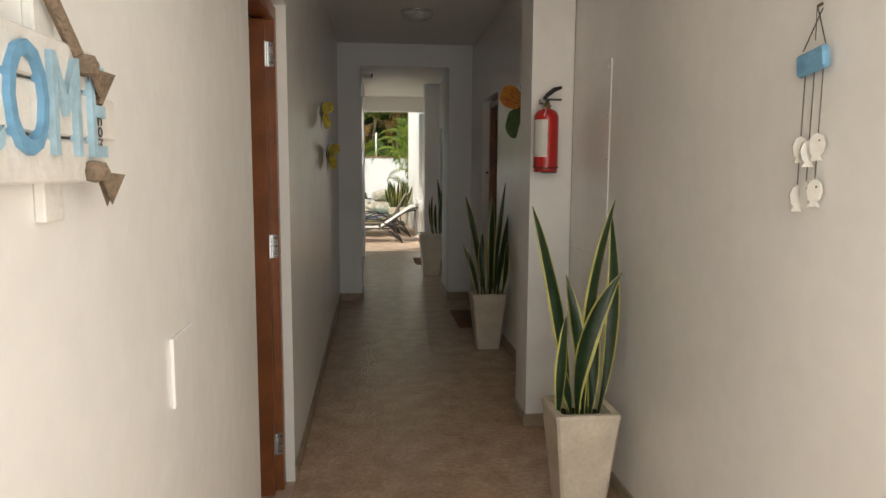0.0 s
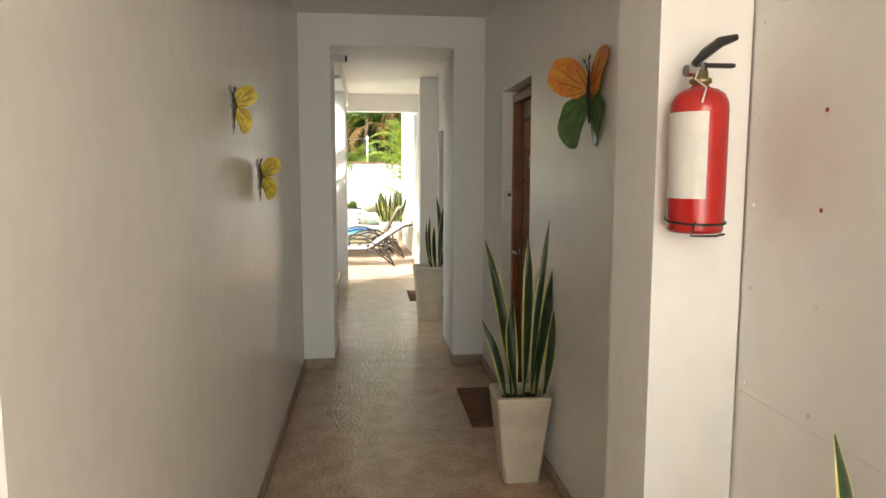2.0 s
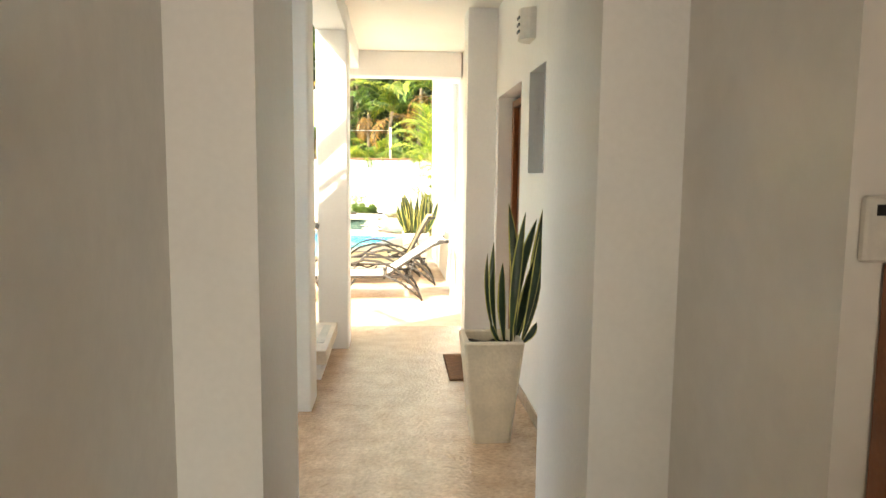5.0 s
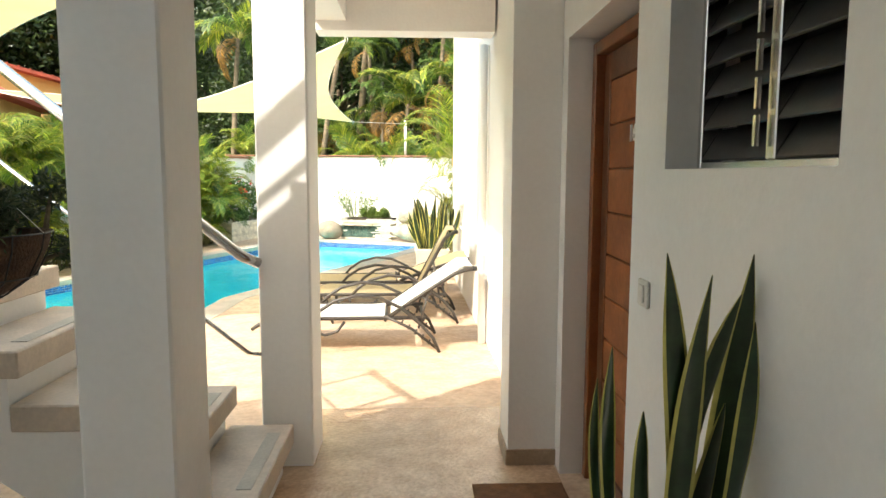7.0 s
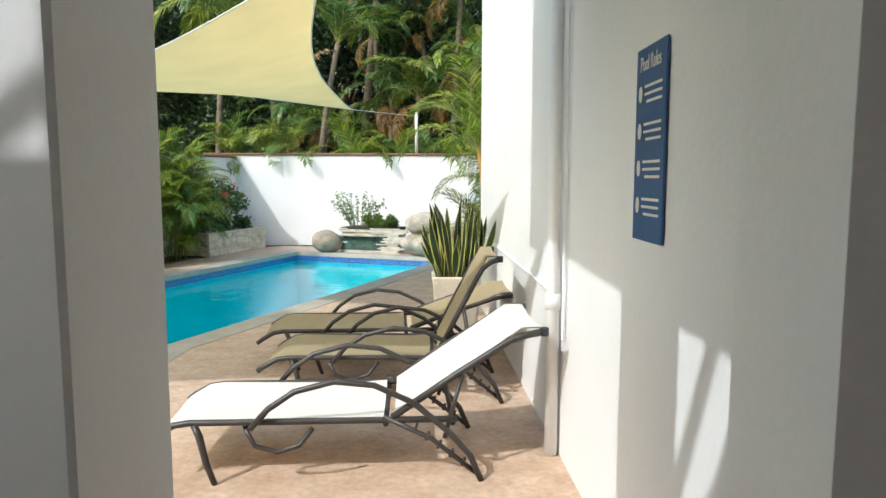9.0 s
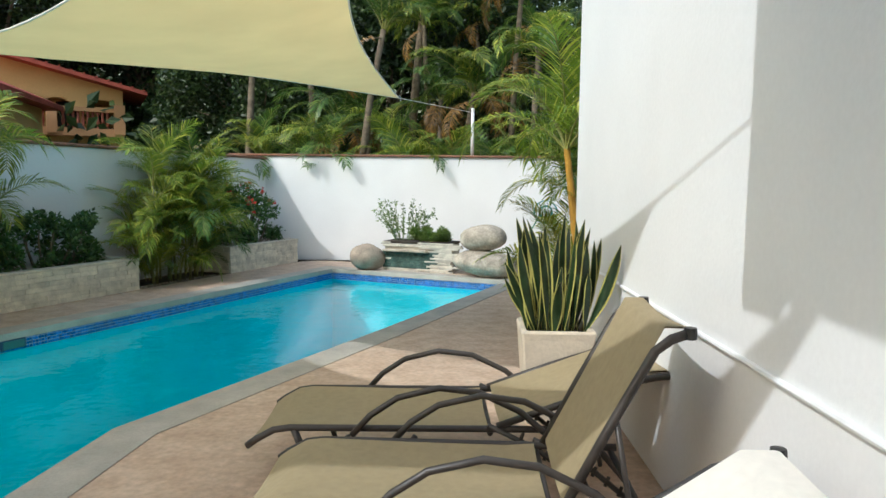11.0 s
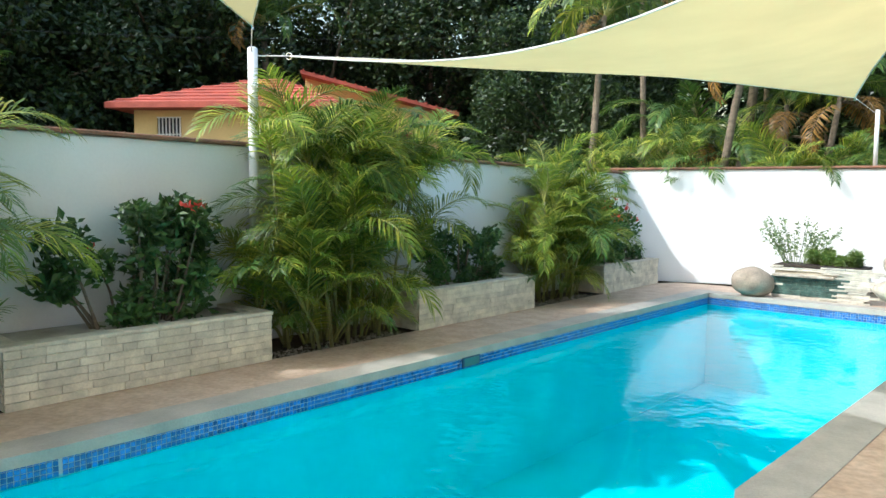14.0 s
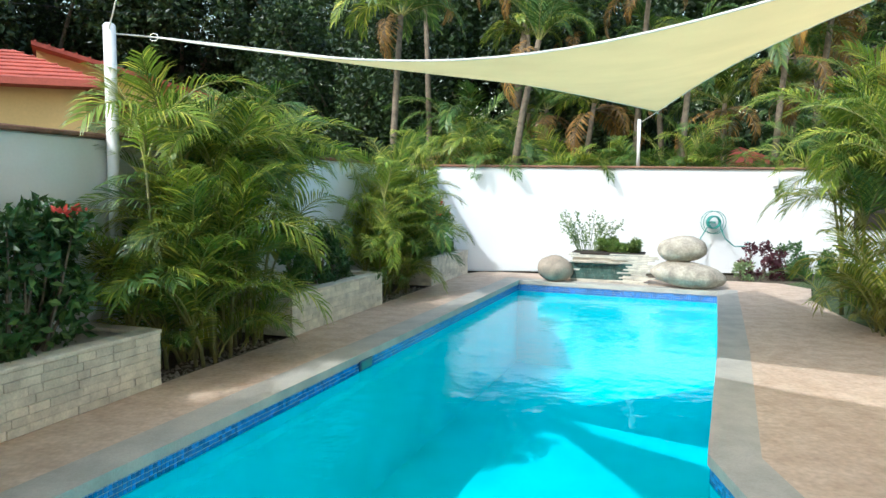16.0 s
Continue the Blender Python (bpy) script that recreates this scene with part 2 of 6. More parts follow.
    def lathe(self, prof, seg=20, at=(0, 0, 0), slot=0):
        v = [(at[0] + r * math.cos(2 * math.pi * k / seg), at[1] + r * math.sin(2 * math.pi * k / seg), at[2] + z) for r, z in prof for k in range(seg)]
        f = [(i * seg + k, i * seg + (k + 1) % seg, (i + 1) * seg + (k + 1) % seg, (i + 1) * seg + k) for i in range(len(prof) - 1) for k in range(seg)]
        return self.add(v, f, slot)

    def ob(self, name, mats, parent=None, smooth=False, label="", m=None):
        me = bpy.data.meshes.new(name)
        me.from_pydata(self.v, [], self.f)
        for q in mats if isinstance(mats, (list, tuple)) else [mats]:
            me.materials.append(q)
        if any(self.mi):
            me.polygons.foreach_set("material_index", self.mi)
        if smooth:
            me.polygons.foreach_set("use_smooth", [True] * len(self.f))
        me.update()
        o = new(name, me)
        if parent is not None:
            o.parent = parent
        if m is not None:
            o.matrix_basis = m
        if label:
            tagged(o, label)
        return o


def thing(name, m, label, category, group="", kind=""):
    e = new(name)
    e.matrix_basis = m
    return tagged(e, label, category, group, kind)


def structure(name, geo, mats, label, category, smooth=False):
    return tagged(geo.ob(name, mats, smooth=smooth), label, category, kind="structure")


def box_wall(name, boxes, material, label, c=0.001):
    if len(boxes) == 1:
        return structure(name, Geo().box(*boxes[0], c=c), material, label, "wall")
    t = tagged(thing(name, Matrix.Identity(4), label, "wall"), kind="structure")
    for lo, hi in boxes:
        Geo().box(lo, hi, c=0).ob("wall_section", material, t)
    return t


def sheet(outer, holes, z, thick):
    """A flat slab with holes."""
    bm = bmesh.new()
    edges = []
    for loop in (outer, *holes):
        vs = [bm.verts.new((x, y, z)) for x, y in loop]
        edges += [bm.edges.new((vs[i], vs[(i + 1) % len(vs)])) for i in range(len(vs))]
    got = bmesh.ops.triangle_fill(bm, use_beauty=True, use_dissolve=False, edges=edges)
    faces = [f for f in bm.faces]
    for f in faces:
        f.normal_update()
        if f.normal.z < 0:
            f.normal_flip()
    low = bmesh.ops.extrude_face_region(bm, geom=faces)
    bmesh.ops.translate(bm, verts=[e for e in low["geom"] if isinstance(e, bmesh.types.BMVert)], vec=(0, 0, -thick))
    bmesh.ops.recalc_face_normals(bm, faces=bm.faces)
    g = Geo()
    bm.verts.index_update()
    g.add([v.co[:] for v in bm.verts], [[v.index for v in f.verts] for f in bm.faces])
    bm.free()
    return g


# the garden's own directions: along the pool, and across it to the house side
P0, PU, PV = Vector((-5.36, 17.70, 0)), Vector((0.3325, 0.943, 0)), Vector((0.943, -0.3325, 0))


def uv(u, v, z=0.0):
    return P0 + PU * u + PV * v + Vector((0, 0, z))


def uvm(u, v, z=0.0):
    """A pose whose x runs along the pool and whose y runs across, away from the house."""
    return Matrix.Translation(uv(u, v, z)) @ Matrix.Rotation(math.atan2(PU.y, PU.x), 4, "Z")


# ---- the house: corridor ----
XL, XR, XN, CZ = -0.345, 1.09, 1.092, 2.75
box_wall("wall_corridor_left", [((-0.55, 0.3, 0), (XL, 2.79, CZ)), ((-0.55, 3.70, 0), (XL, 8.05, CZ)), ((-0.55, 2.79, 2.12), (XL, 3.70, CZ))],
         GLOSSW, "white gloss-painted plaster corridor wall with a door opening")
box_wall("wall_corridor_right", [((XN, 0.3, 0), (1.35, 4.40, CZ)), ((XR, 4.40, 0), (1.35, 6.50, CZ)), ((XR, 7.33, 0), (1.35, 8.05, CZ)), ((XR, 6.50, 2.10), (1.35, 7.33, CZ))],
         GLOSSW, "white painted plaster corridor wall with a recessed door")
box_wall("wall_pilaster", [((0.86, 4.27, 0), (XR - 0.002, 4.54, CZ))], GLOSSW, "white plaster pilaster standing out of the corridor wall")
box_wall("wall_cross", [((-0.55, 8.05, 0), (-0.105, 8.75, 2.9)), ((0.842, 8.05, 0), (1.35, 8.75, 2.9)), ((-0.105, 8.05, 2.515), (0.842, 8.75, 2.9))],
         WHITE, "white plaster cross wall with a wide doorless opening")
structure("ceiling_corridor", Geo().box((-0.55, 0.3, CZ), (1.35, 8.048, 2.9)), CEILW, "white painted corridor ceiling", "ceiling")
# room behind the open door
box_wall("wall_side_room", [((-3.2, 2.3, 0), (-3.05, 5.6, CZ)), ((-3.05, 2.3, 0), (-0.55, 2.45, CZ)), ((-3.05, 5.45, 0), (-0.55, 5.6, CZ))], WHITE, "plain white walls of the unlit side room")
structure("ceiling_side_room", Geo().box((-3.2, 2.3, CZ), (-0.552, 5.6, 2.9)), CEILW, "white ceiling of the unlit side room", "ceiling")

# ---- the house: terrace, stairs side ----
box_wall("wall_terrace", [((1.1, 8.75, 0), (1.35, 9.59, 2.8)), ((1.1, 9.59, 0), (1.35, 10.38, 1.475)), ((1.1, 9.59, 2.09), (1.35, 10.38, 2.8)),
                          ((1.1, 10.38, 0), (1.35, 10.655, 2.8)), ((1.1, 10.655, 2.08), (1.35, 11.645, 2.8)), ((1.1, 11.645, 0), (1.35, 12.05, 2.8))],
         WHITE, "white plaster terrace wall with a door and a louvred window")
box_wall("wall_terrace_pier", [((0.86, 11.75, 0), (1.098, 12.05, 2.8))], WHITE, "white plaster pier at the end of the terrace wall")
g = Geo().prism([(1.052, 12.052), (0.985, 15.5), (0.937, 18.3), (4.5, 18.3), (4.5, 12.052)], 0, 5.6)
structure("wall_wing", g, WHITE, "tall white plaster wall of the house wing in sun and shade", "wall")
box_wall("wall_house_back", [((1.352, 0.3, 0), (4.5, 12.05, 5.6))], WHITE, "plain closed body of the house")
structure("ceiling_terrace", Geo().box((-0.36, 8.752, 2.8), (1.35, 14.0, 2.95)).box((-0.49, 10.22, 2.8), (-0.362, 10.56, 2.95)), CEILW, "white terrace ceiling slab", "ceiling")
# unseen block left of the corridor, added to keep sun off the terrace
box_wall("wall_shade_block", [((-6.0, 0.3, 0), (-3.22, 8.75, 4.95)), ((-3.22, 0.3, 0), (-0.552, 2.28, 4.95)), ((-3.22, 5.62, 0), (-0.552, 8.75, 4.95)), ((-3.22, 2.28, 2.902), (-0.552, 5.62, 4.95))], WHITE, "unseen plain white block added to shade the terrace")
box_wall("wall_beam", [((-0.36, 8.76, 2.6), (-0.12, 10.23, 2.798)), ((-0.36, 10.54, 2.6), (-0.12, 11.75, 2.798)), ((-0.36, 12.10, 2.6), (-0.12, 13.748, 2.798)), ((-0.36, 13.75, 2.53), (1.0, 14.0, 2.798))], WHITE, "white beam at the outer edge of the terrace slab")
box_wall("wall_upper_storey", [((-0.36, 8.76, 2.952), (1.0, 14.0, 5.6)), ((-0.55, 0.3, 2.902), (1.348, 8.758, 5.6))], WHITE, "plain white upper storey wall")
for nm, (x0, y0, pw, pd) in (("pillar", (-0.487, 10.24, 0.25, 0.29)), ("pillar", (-0.362, 11.76, 0.25, 0.33))):
    tagged(Geo().box((x0, y0, 0), (x0 + pw, y0 + pd, 2.8), c=0.008).ob(nm, WHITE), "square white plastered pillar carrying the terrace slab", "pillar", "terrace pillars", "structure")

# ---- floors, pool, ground ----
POOL = [uv(-1.9, 0.86), uv(1.4, 0.94), uv(6.80, 1.06), uv(6.66, 4.04), uv(2.8, 3.88), uv(0.0, 3.71), Vector((-1.90, 15.6, 0)), Vector((-1.98, 14.4, 0)), Vector((-2.02, 13.30, 0)), Vector((-6.2, 13.30, 0))]
POOL = [(p.x, p.y) for p in POOL]


def grown(loop, d):
    """The loop moved outwards by d."""
    n, out = len(loop), []
    area = sum(loop[i][0] * loop[(i + 1) % n][1] - loop[(i + 1) % n][0] * loop[i][1] for i in range(n))
    s = 1 if area > 0 else -1
    for i in range(n):
        p, q, r = (Vector((*loop[(i + k) % n], 0)) for k in (-1, 0, 1))
        a, b = (q - p).normalized(), (r - q).normalized()
        na, nb = Vector((a.y, -a.x, 0)) * s, Vector((b.y, -b.x, 0)) * s
        m = (na + nb).normalized()
        out.append(tuple((q + m * d / max(0.3, m.dot(na)))[:2]))
    return out


HOLE = grown(POOL, 0.02)
OUT = grown(POOL, 0.27)
structure("ground", sheet([(-400, -300), (400, -300), (400, 500), (-400, 500)], [OUT], -0.035, 0.3), GROUND, "earth and leaf litter reaching out beyond the garden", "ground")
pave_out = [(-9.0, -8.0), (6.0, -8.0), (6.0, 18.6), tuple(uv(3.4, 5.75)[:2]), tuple(uv(4.9, 5.35)[:2]), tuple(uv(6.3, 5.2)[:2]), tuple(uv(7.6, 5.4)[:2]),
            tuple(uv(8.1, 5.0)[:2]), tuple(uv(8.1, 3.5)[:2]), (-2.6, 24.95), tuple(uv(7.4, -0.02)[:2]), tuple(uv(-5, -0.02)[:2]), (-9.0, 12.0)]
structure("pavement", sheet(pave_out, [OUT], 0.0, 0.12), PAVE, "mottled coral stone paving round the pool", "pavement")
structure("floor_corridor", Geo().box((-0.345, 0.3, 0.0), (XN, 12.6, 0.004)), FLOOR, "worn beige coral stone floor with a dull shine", "floor")
n = len(POOL)
cope = tagged(thing("pool_coping", Matrix.Identity(4), "smooth grey cement coping round the pool", "coping"), kind="structure")
for i in range(n):
    Geo().prism([POOL[i], POOL[(i + 1) % n], OUT[(i + 1) % n], OUT[i]], -0.06, 0.006).ob("slab", COPE, cope)
g = Geo()
for i in range(n):
    a, b = HOLE[i], HOLE[(i + 1) % n]
    g.add([(*a, -1.35), (*b, -1.35), (*b, -0.04), (*a, -0.04)], [(0, 1, 2, 3)])
g.add([(*p, -1.35) for p in HOLE], [tuple(range(n - 1, -1, -1))])
structure("pool_basin", g, SHELL, "turquoise painted pool basin", "pool")
g = Geo().add([(*p, -0.15) for p in HOLE], [tuple(range(n - 1, -1, -1))])
water = structure("water", g, WATER, "clear turquoise pool water with small ripples", "water")
water.visible_shadow = False

# ---- garden walls ----
g = Geo().box((-4.2, 25.0, 0), (9.0, 25.22, 1.86), c=0.01)
structure("wall_garden_back", g, WHITE, "whitewashed garden wall in sun", "wall")
structure("wall_garden_capping", Geo().box((-4.2, 24.96, 1.86), (9.0, 25.26, 1.90), c=0.01), BRICKCAP, "weathered brick capping on the garden wall", "trim")
g = Geo().box((-14, 0.72, 0), (8.4, 0.92, 1.80), m=uvm(0, 0), c=0.01)
structure("wall_garden_side", g, WHITE, "whitewashed garden wall in shade behind the palms", "wall")
structure("wall_side_capping", Geo().box((-14, 0.68, 1.80), (8.4, 0.96, 1.84), m=uvm(0, 0), c=0.01), BRICKCAP, "weathered brick capping on the side wall", "trim")


# ---- things of several spaces ----
def text_ob(name, words, size, m, material, parent=None, depth=0.004, label="", squeeze=1.0):
    cu = bpy.data.curves.new(name, "FONT")
    cu.body, cu.size, cu.extrude, cu.resolution_u = words, size, depth, 3
    cu.align_x, cu.align_y = "CENTER", "CENTER"
    tmp = new(name, cu)
    dg = bpy.context.evaluated_depsgraph_get()
    me = bpy.data.meshes.new_from_object(tmp.evaluated_get(dg))
    bpy.data.objects.remove(tmp)
    me.materials.clear()
    me.materials.append(material)
    o = new(name, me)
    if parent is not None:
        o.parent = parent
    o.matrix_basis = m @ Matrix.Diagonal((squeeze, 1, 1, 1))
    if label:
        tagged(o, label)
    return o


def pot(m, base, top, h, label, group="", wall=0.03):
    """A square flared planter with a rim, hollow, filled with soil."""
    t = thing("planter_pot", m, label, "plant pot", group)
    g = Geo()
    b, w = base / 2, top / 2
    prof = [(b * 0.97, 0.0), (b, 0.012), (w - 0.006, h - 0.05), (w, h - 0.012), (w - 0.005, h), (w - wall, h), (w - wall - 0.004, h - 0.008), (w - wall - 0.01, h - 0.07)]
    rng = random.Random(int(h * 1000))
    for r, z in prof:
        for sx, sy in ((-1, -1), (1, -1), (1, 1), (-1, 1)):
            c = 0.012
            for dx, dy in (((0, c), (c, 0)) if sx * sy > 0 else ((c, 0), (0, c))):
                g.v.append(((r - dx) * sx + rng.uniform(-0.001, 0.001), (r - dy) * sy, z))
    n = 8
    for i in range(len(prof) - 1):
        for k in range(n):
            g.f.append((i * n + k, i * n + (k + 1) % n, (i + 1) * n + (k + 1) % n, (i + 1) * n + k))
            g.mi.append(0)
    g.f.append(tuple(range(n - 1, -1, -1)))
    g.mi.append(0)
    g.ob("body", POTW, t)
    s = Geo()
    k, q = 9, w - wall - 0.012
    for j in range(k):
        for i in range(k):
            s.v.append((-q + 2 * q * i / (k - 1), -q + 2 * q * j / (k - 1), h - 0.055 + rng.uniform(-0.008, 0.012)))
    s.add([], [])
    for j in range(k - 1):
        for i in range(k - 1):
            s.f.append((j * k + i, j * k + i + 1, (j + 1) * k + i + 1, (j + 1) * k + i))
            s.mi.append(0)
    s.ob("soil", SOIL, t, label="dark crumbly soil")
    return t


def sword(base, tip, bow, width, face):
    """One sword leaf from base to tip: a green middle and two yellow margins, cupped, bowed and a little wavy."""
    n, cols = 14, (-1.0, -0.74, 0.0, 0.74, 1.0)
    A, B = Vector(base), Vector(tip)
    line = [A.lerp(B, i / n) + Vector(bow) * (4 * (i / n) * (1 - i / n)) for i in range(n + 1)]
    g = Geo()
    for i, p in enumerate(line):
        t = i / n
        w = width * 0.5 * (0.20 + 0.80 * math.sin(1.5708 * t / 0.5) ** 1.3 if t < 0.5 else max(0.0, 1 - ((t - 0.5) / 0.5) ** 2.5))
        w = max(w, 0.0012)
        d = (line[min(i + 1, n)] - line[max(i - 1, 0)]).normalized()
        turn = face + 0.5 * math.sin(3.0 * t + 5 * face)
        across = Vector((math.cos(turn), math.sin(turn), 0))
        across = (across - d * across.dot(d)).normalized()
        nrm = d.cross(across)
        for c in cols:
            g.v.append(tuple(p + across * (w * c) + nrm * (abs(c) ** 2 * w * 0.30 + 0.10 * w * c * math.sin(10 * t + 7 * face))))
    for i in range(n):
        for k in range(4):
            g.f.append((i * 5 + k, i * 5 + k + 1, (i + 1) * 5 + k + 1, (i + 1) * 5 + k))
            g.mi.append(1 if k in (0, 3) else 0)
    return g


def snake_plant(m, leaves, label, seed, group="snake plants in pots", wide=0.98):
    """leaves: rows of (x of the foot, x of the tip, height of the tip, width, sideways bow)."""
    t = thing("snake_plant", m, label, "plant", group)
    rng = random.Random(seed)
    for x, tx, h, w, bow in leaves:
        y = rng.uniform(-0.07, 0.07)
        sword((x, y, 0), (tx, y * rng.uniform(0.5, 2.0), h), (bow, rng.uniform(-0.03, 0.03), 0), w * wide, rng.uniform(-0.5, 0.5)).ob("leaf", [SNAKE, SNAKEY], t, smooth=True)
    return t


def snake_clump(m, n, spread, lo, hi, w, label, seed):
    """A dense pot of sword leaves that spread a little to all sides."""
    t = thing("snake_plant", m, label, "plant", "snake plants in pots")
    rng = random.Random(seed)
    for i in range(n):
        a, r, h = rng.uniform(0, 2 * math.pi), spread * math.sqrt(rng.random()), rng.uniform(lo, hi)
        o = Vector((math.cos(a), math.sin(a), 0))
        out = rng.uniform(0.02, 0.20) * (0.3 + r / spread)
        sword(o * r, o * (r + out) + Vector((rng.gauss(0, 0.03), rng.gauss(0, 0.03), h)), o * rng.uniform(-0.06, 0.03), w * rng.uniform(0.75, 1.15), rng.uniform(-0.8, 0.8)).ob("leaf", [SNAKE, SNAKEY], t, smooth=True)
    return t


def doormat(m, w, d, label, words=""):
    t = thing("doormat", m, label, "doormat")
    rng = random.Random(3)
    g = Geo().box((-w / 2, -d / 2, 0.0), (w / 2, d / 2, 0.014), c=0.004)
    for i in range(140):
        for s in (-1, 1):
            y = -d / 2 + d * i / 139
            g.box((s * w / 2 - (0.006 if s < 0 else 0), y - 0.002, 0.002), (s * w / 2 + (0.006 if s > 0 else 0), y + 0.002, 0.010 + rng.uniform(0, 0.005)))
    g.ob("mat_body", COIR, t)
    if words:
        text_ob("lettering", words, 0.13, pose(0, 0, 0.0145, 0, 0, -90), BLACK, t, 0.0008, "worn black lettering")
    return t


def plank_door(name, m, w, h, label, number=None, handle=True, planks=9, flip=1, across=0.51):
    """A door leaf in its frame, in the plane y = 0 facing -y; x from 0 to w. The handle is on the side of x = 0."""
    t = tagged(thing(name, m, label, "door"), kind="structure")
    fw = 0.055
    fr = Geo()
    fr.box((0, -0.03, 0), (fw, 0.10, h), c=0.004)
    fr.box((w - fw, -0.03, 0), (w, 0.10, h), c=0.004)
    fr.box((fw, -0.03, h - fw), (w - fw, 0.10, h), c=0.004)
    fr.ob("door_frame", FRAMEW, t, label="red-brown varnished wooden frame")
    leaf = Geo()
    x0, x1, z1, st = fw + 0.004, w - fw - 0.004, h - fw - 0.004, 0.085
    leaf.box((x0, 0.012, 0.008), (x0 + st, 0.052, z1), c=0.004)
    leaf.box((x1 - st, 0.012, 0.008), (x1, 0.052, z1), c=0.004)
    leaf.box((x0 + st, 0.012, z1 - 0.12), (x1 - st, 0.052, z1), c=0.004)
    leaf.box((x0 + st, 0.012, 0.008), (x1 - st, 0.052, 0.14), c=0.004)
    leaf.box((x0 + st, 0.030, 0.14), (x1 - st, 0.050, z1 - 0.12))
    lo = leaf.ob("leaf", WOOD, t)
    ph = (z1 - 0.12 - 0.14) / planks
    pg = Geo().box((x0 + st + 0.002, -0.001, 0.002), (x1 - st - 0.002, 0.014, ph - 0.004), c=0.005)
    first = None
    for i in range(planks):
        p = pose(0, 0.017, 0.14 + i * ph)
        if first is None:
            first = pg.ob("plank", PLANK, t, m=p)
        else:
            o = new("plank", first.data)
            o.parent, o.matrix_basis = t, p
    if handle:
        hg = Geo().lathe([(0.0, 0), (0.026, 0), (0.026, 0.008), (0.010, 0.012), (0.010, 0.045), (0, 0.045)], 16)
        hg.v = [(x, -z, y) for x, y, z in hg.v]
        hg.box((-0.012, -0.056, -0.011), (0.125, -0.040, 0.011), c=0.006)
        hg.ob("door_handle", CHROME, t, label="polished steel lever handle", m=pose(x0 + 0.045, 0.012, 1.02) if flip > 0 else pose(x1 - 0.03, 0.012, 1.02) @ Matrix.Diagonal((-0.75, 1, 1, 1)))
    if number:
        text_ob("number", number, 0.095, pose(w * across, 0.014, 1.62, 90, 0, 0), SATIN, t, 0.005, "brushed steel house number")
    return t


SATIN = mat("satin_aluminium", (0.80, 0.80, 0.78), 0.4, 0.05, 30, 90, 0.02, metal=0.2)
PLANK = mat("plank_wood", (0.37, 0.128, 0.045), 0.5, 0.22, 7, 45, 0.12, rand=0.14, spec=0.25)

DARKW = mat("dark_brown_wood", (0.045, 0.022, 0.013), 0.45, 0.25, 9, 90, 0.15, coat=0.1)

# ---- corridor things ----
plank_door("door_2", pose(1.19, 7.325, 0, 0, 0, -90), 0.82, 2.08, "closed brown plank door numbered 28 in a white recess", "28", across=0.45)
# the open door: its leaf stands back into the side room
t = tagged(thing("door_1", pose(-0.418, 3.675, 0), "dark brown plank door standing open into the side room", "door"), kind="structure")
g = Geo().box((-0.05, -0.06, 0), (0.035, 0.0, 2.10), c=0.004).box((-0.05, -0.88, 2.04), (0.035, -0.06, 2.10), c=0.004).box((-0.05, -0.94, 0), (0.035, -0.88, 2.10), c=0.004)
g.ob("door_frame", FRAMEW, t, label="red-brown varnished wooden frame")
leaf = Geo().box((-0.87, -0.115, 0.01), (0.0, -0.075, 2.03), c=0.004).ob("leaf", DARKW, t)
Geo().box((-0.078, -0.130, 0.01), (0.003, -0.072, 2.03), c=0.003).ob("stile", FRAMEW, t, label="pale varnished door edge")
pg = Geo().box((-0.76, -0.012, 0.002), (-0.10, 0.0, 0.205), c=0.004)
pd = pg.ob("plank", DARKW, t, m=pose(0, -0.116, 0.10))
for i in range(1, 9):
    o = new("plank", pd.data)
    o.parent, o.matrix_basis = t, pose(0, -0.116, 0.10 + 0.21 * i)
for z in (0.22, 1.10, 1.90):
    hg = Geo().tube([(0.008, -0.066, z - 0.05), (0.008, -0.066, z + 0.05)], 0.007, 10)
    hg.box((-0.034, -0.0755, z - 0.05), (0.004, -0.0735, z + 0.05)).box((0.001, -0.110, z - 0.05), (0.004, -0.072, z + 0.05)).box((0.004, -0.0635, z - 0.05), (0.031, -0.0605, z + 0.05))
    ho = hg.ob("hinge", CHROME, t, label="steel butt hinge with screws")
    sg = Geo()
    for dz in (-0.035, 0.0, 0.035):
        for sx in (0.014, 0.025):
            sg.tube([(sx, -0.0632, z + dz), (sx, -0.0655, z + dz)], 0.004, 6)
    sg.ob("screw", BLACK, ho)

# skirtings
g = Geo()
g.box((XL, 3.70, 0.004), (XL + 0.012, 8.05, 0.075), c=0.003).box((XR - 0.012, 4.54, 0.004), (XR, 6.50, 0.075), c=0.003).box((XR - 0.012, 7.33, 0.004), (XR, 8.05, 0.075), c=0.003)
g.box((XN - 0.012, 0.3, 0.004), (XN, 4.256, 0.075), c=0.003).box((0.848, 4.27, 0.004), (0.86, 4.54, 0.075), c=0.003).box((0.848, 4.258, 0.004), (XN, 4.27, 0.075), c=0.003)
g.box((XL, 8.036, 0.004), (-0.093, 8.05, 0.085), c=0.003).box((-0.105, 8.05, 0.004), (-0.093, 8.75, 0.085), c=0.003)
g.box((0.830, 8.036, 0.004), (XR, 8.05, 0.085), c=0.003).box((0.830, 8.05, 0.004), (0.842, 8.75, 0.085), c=0.003)
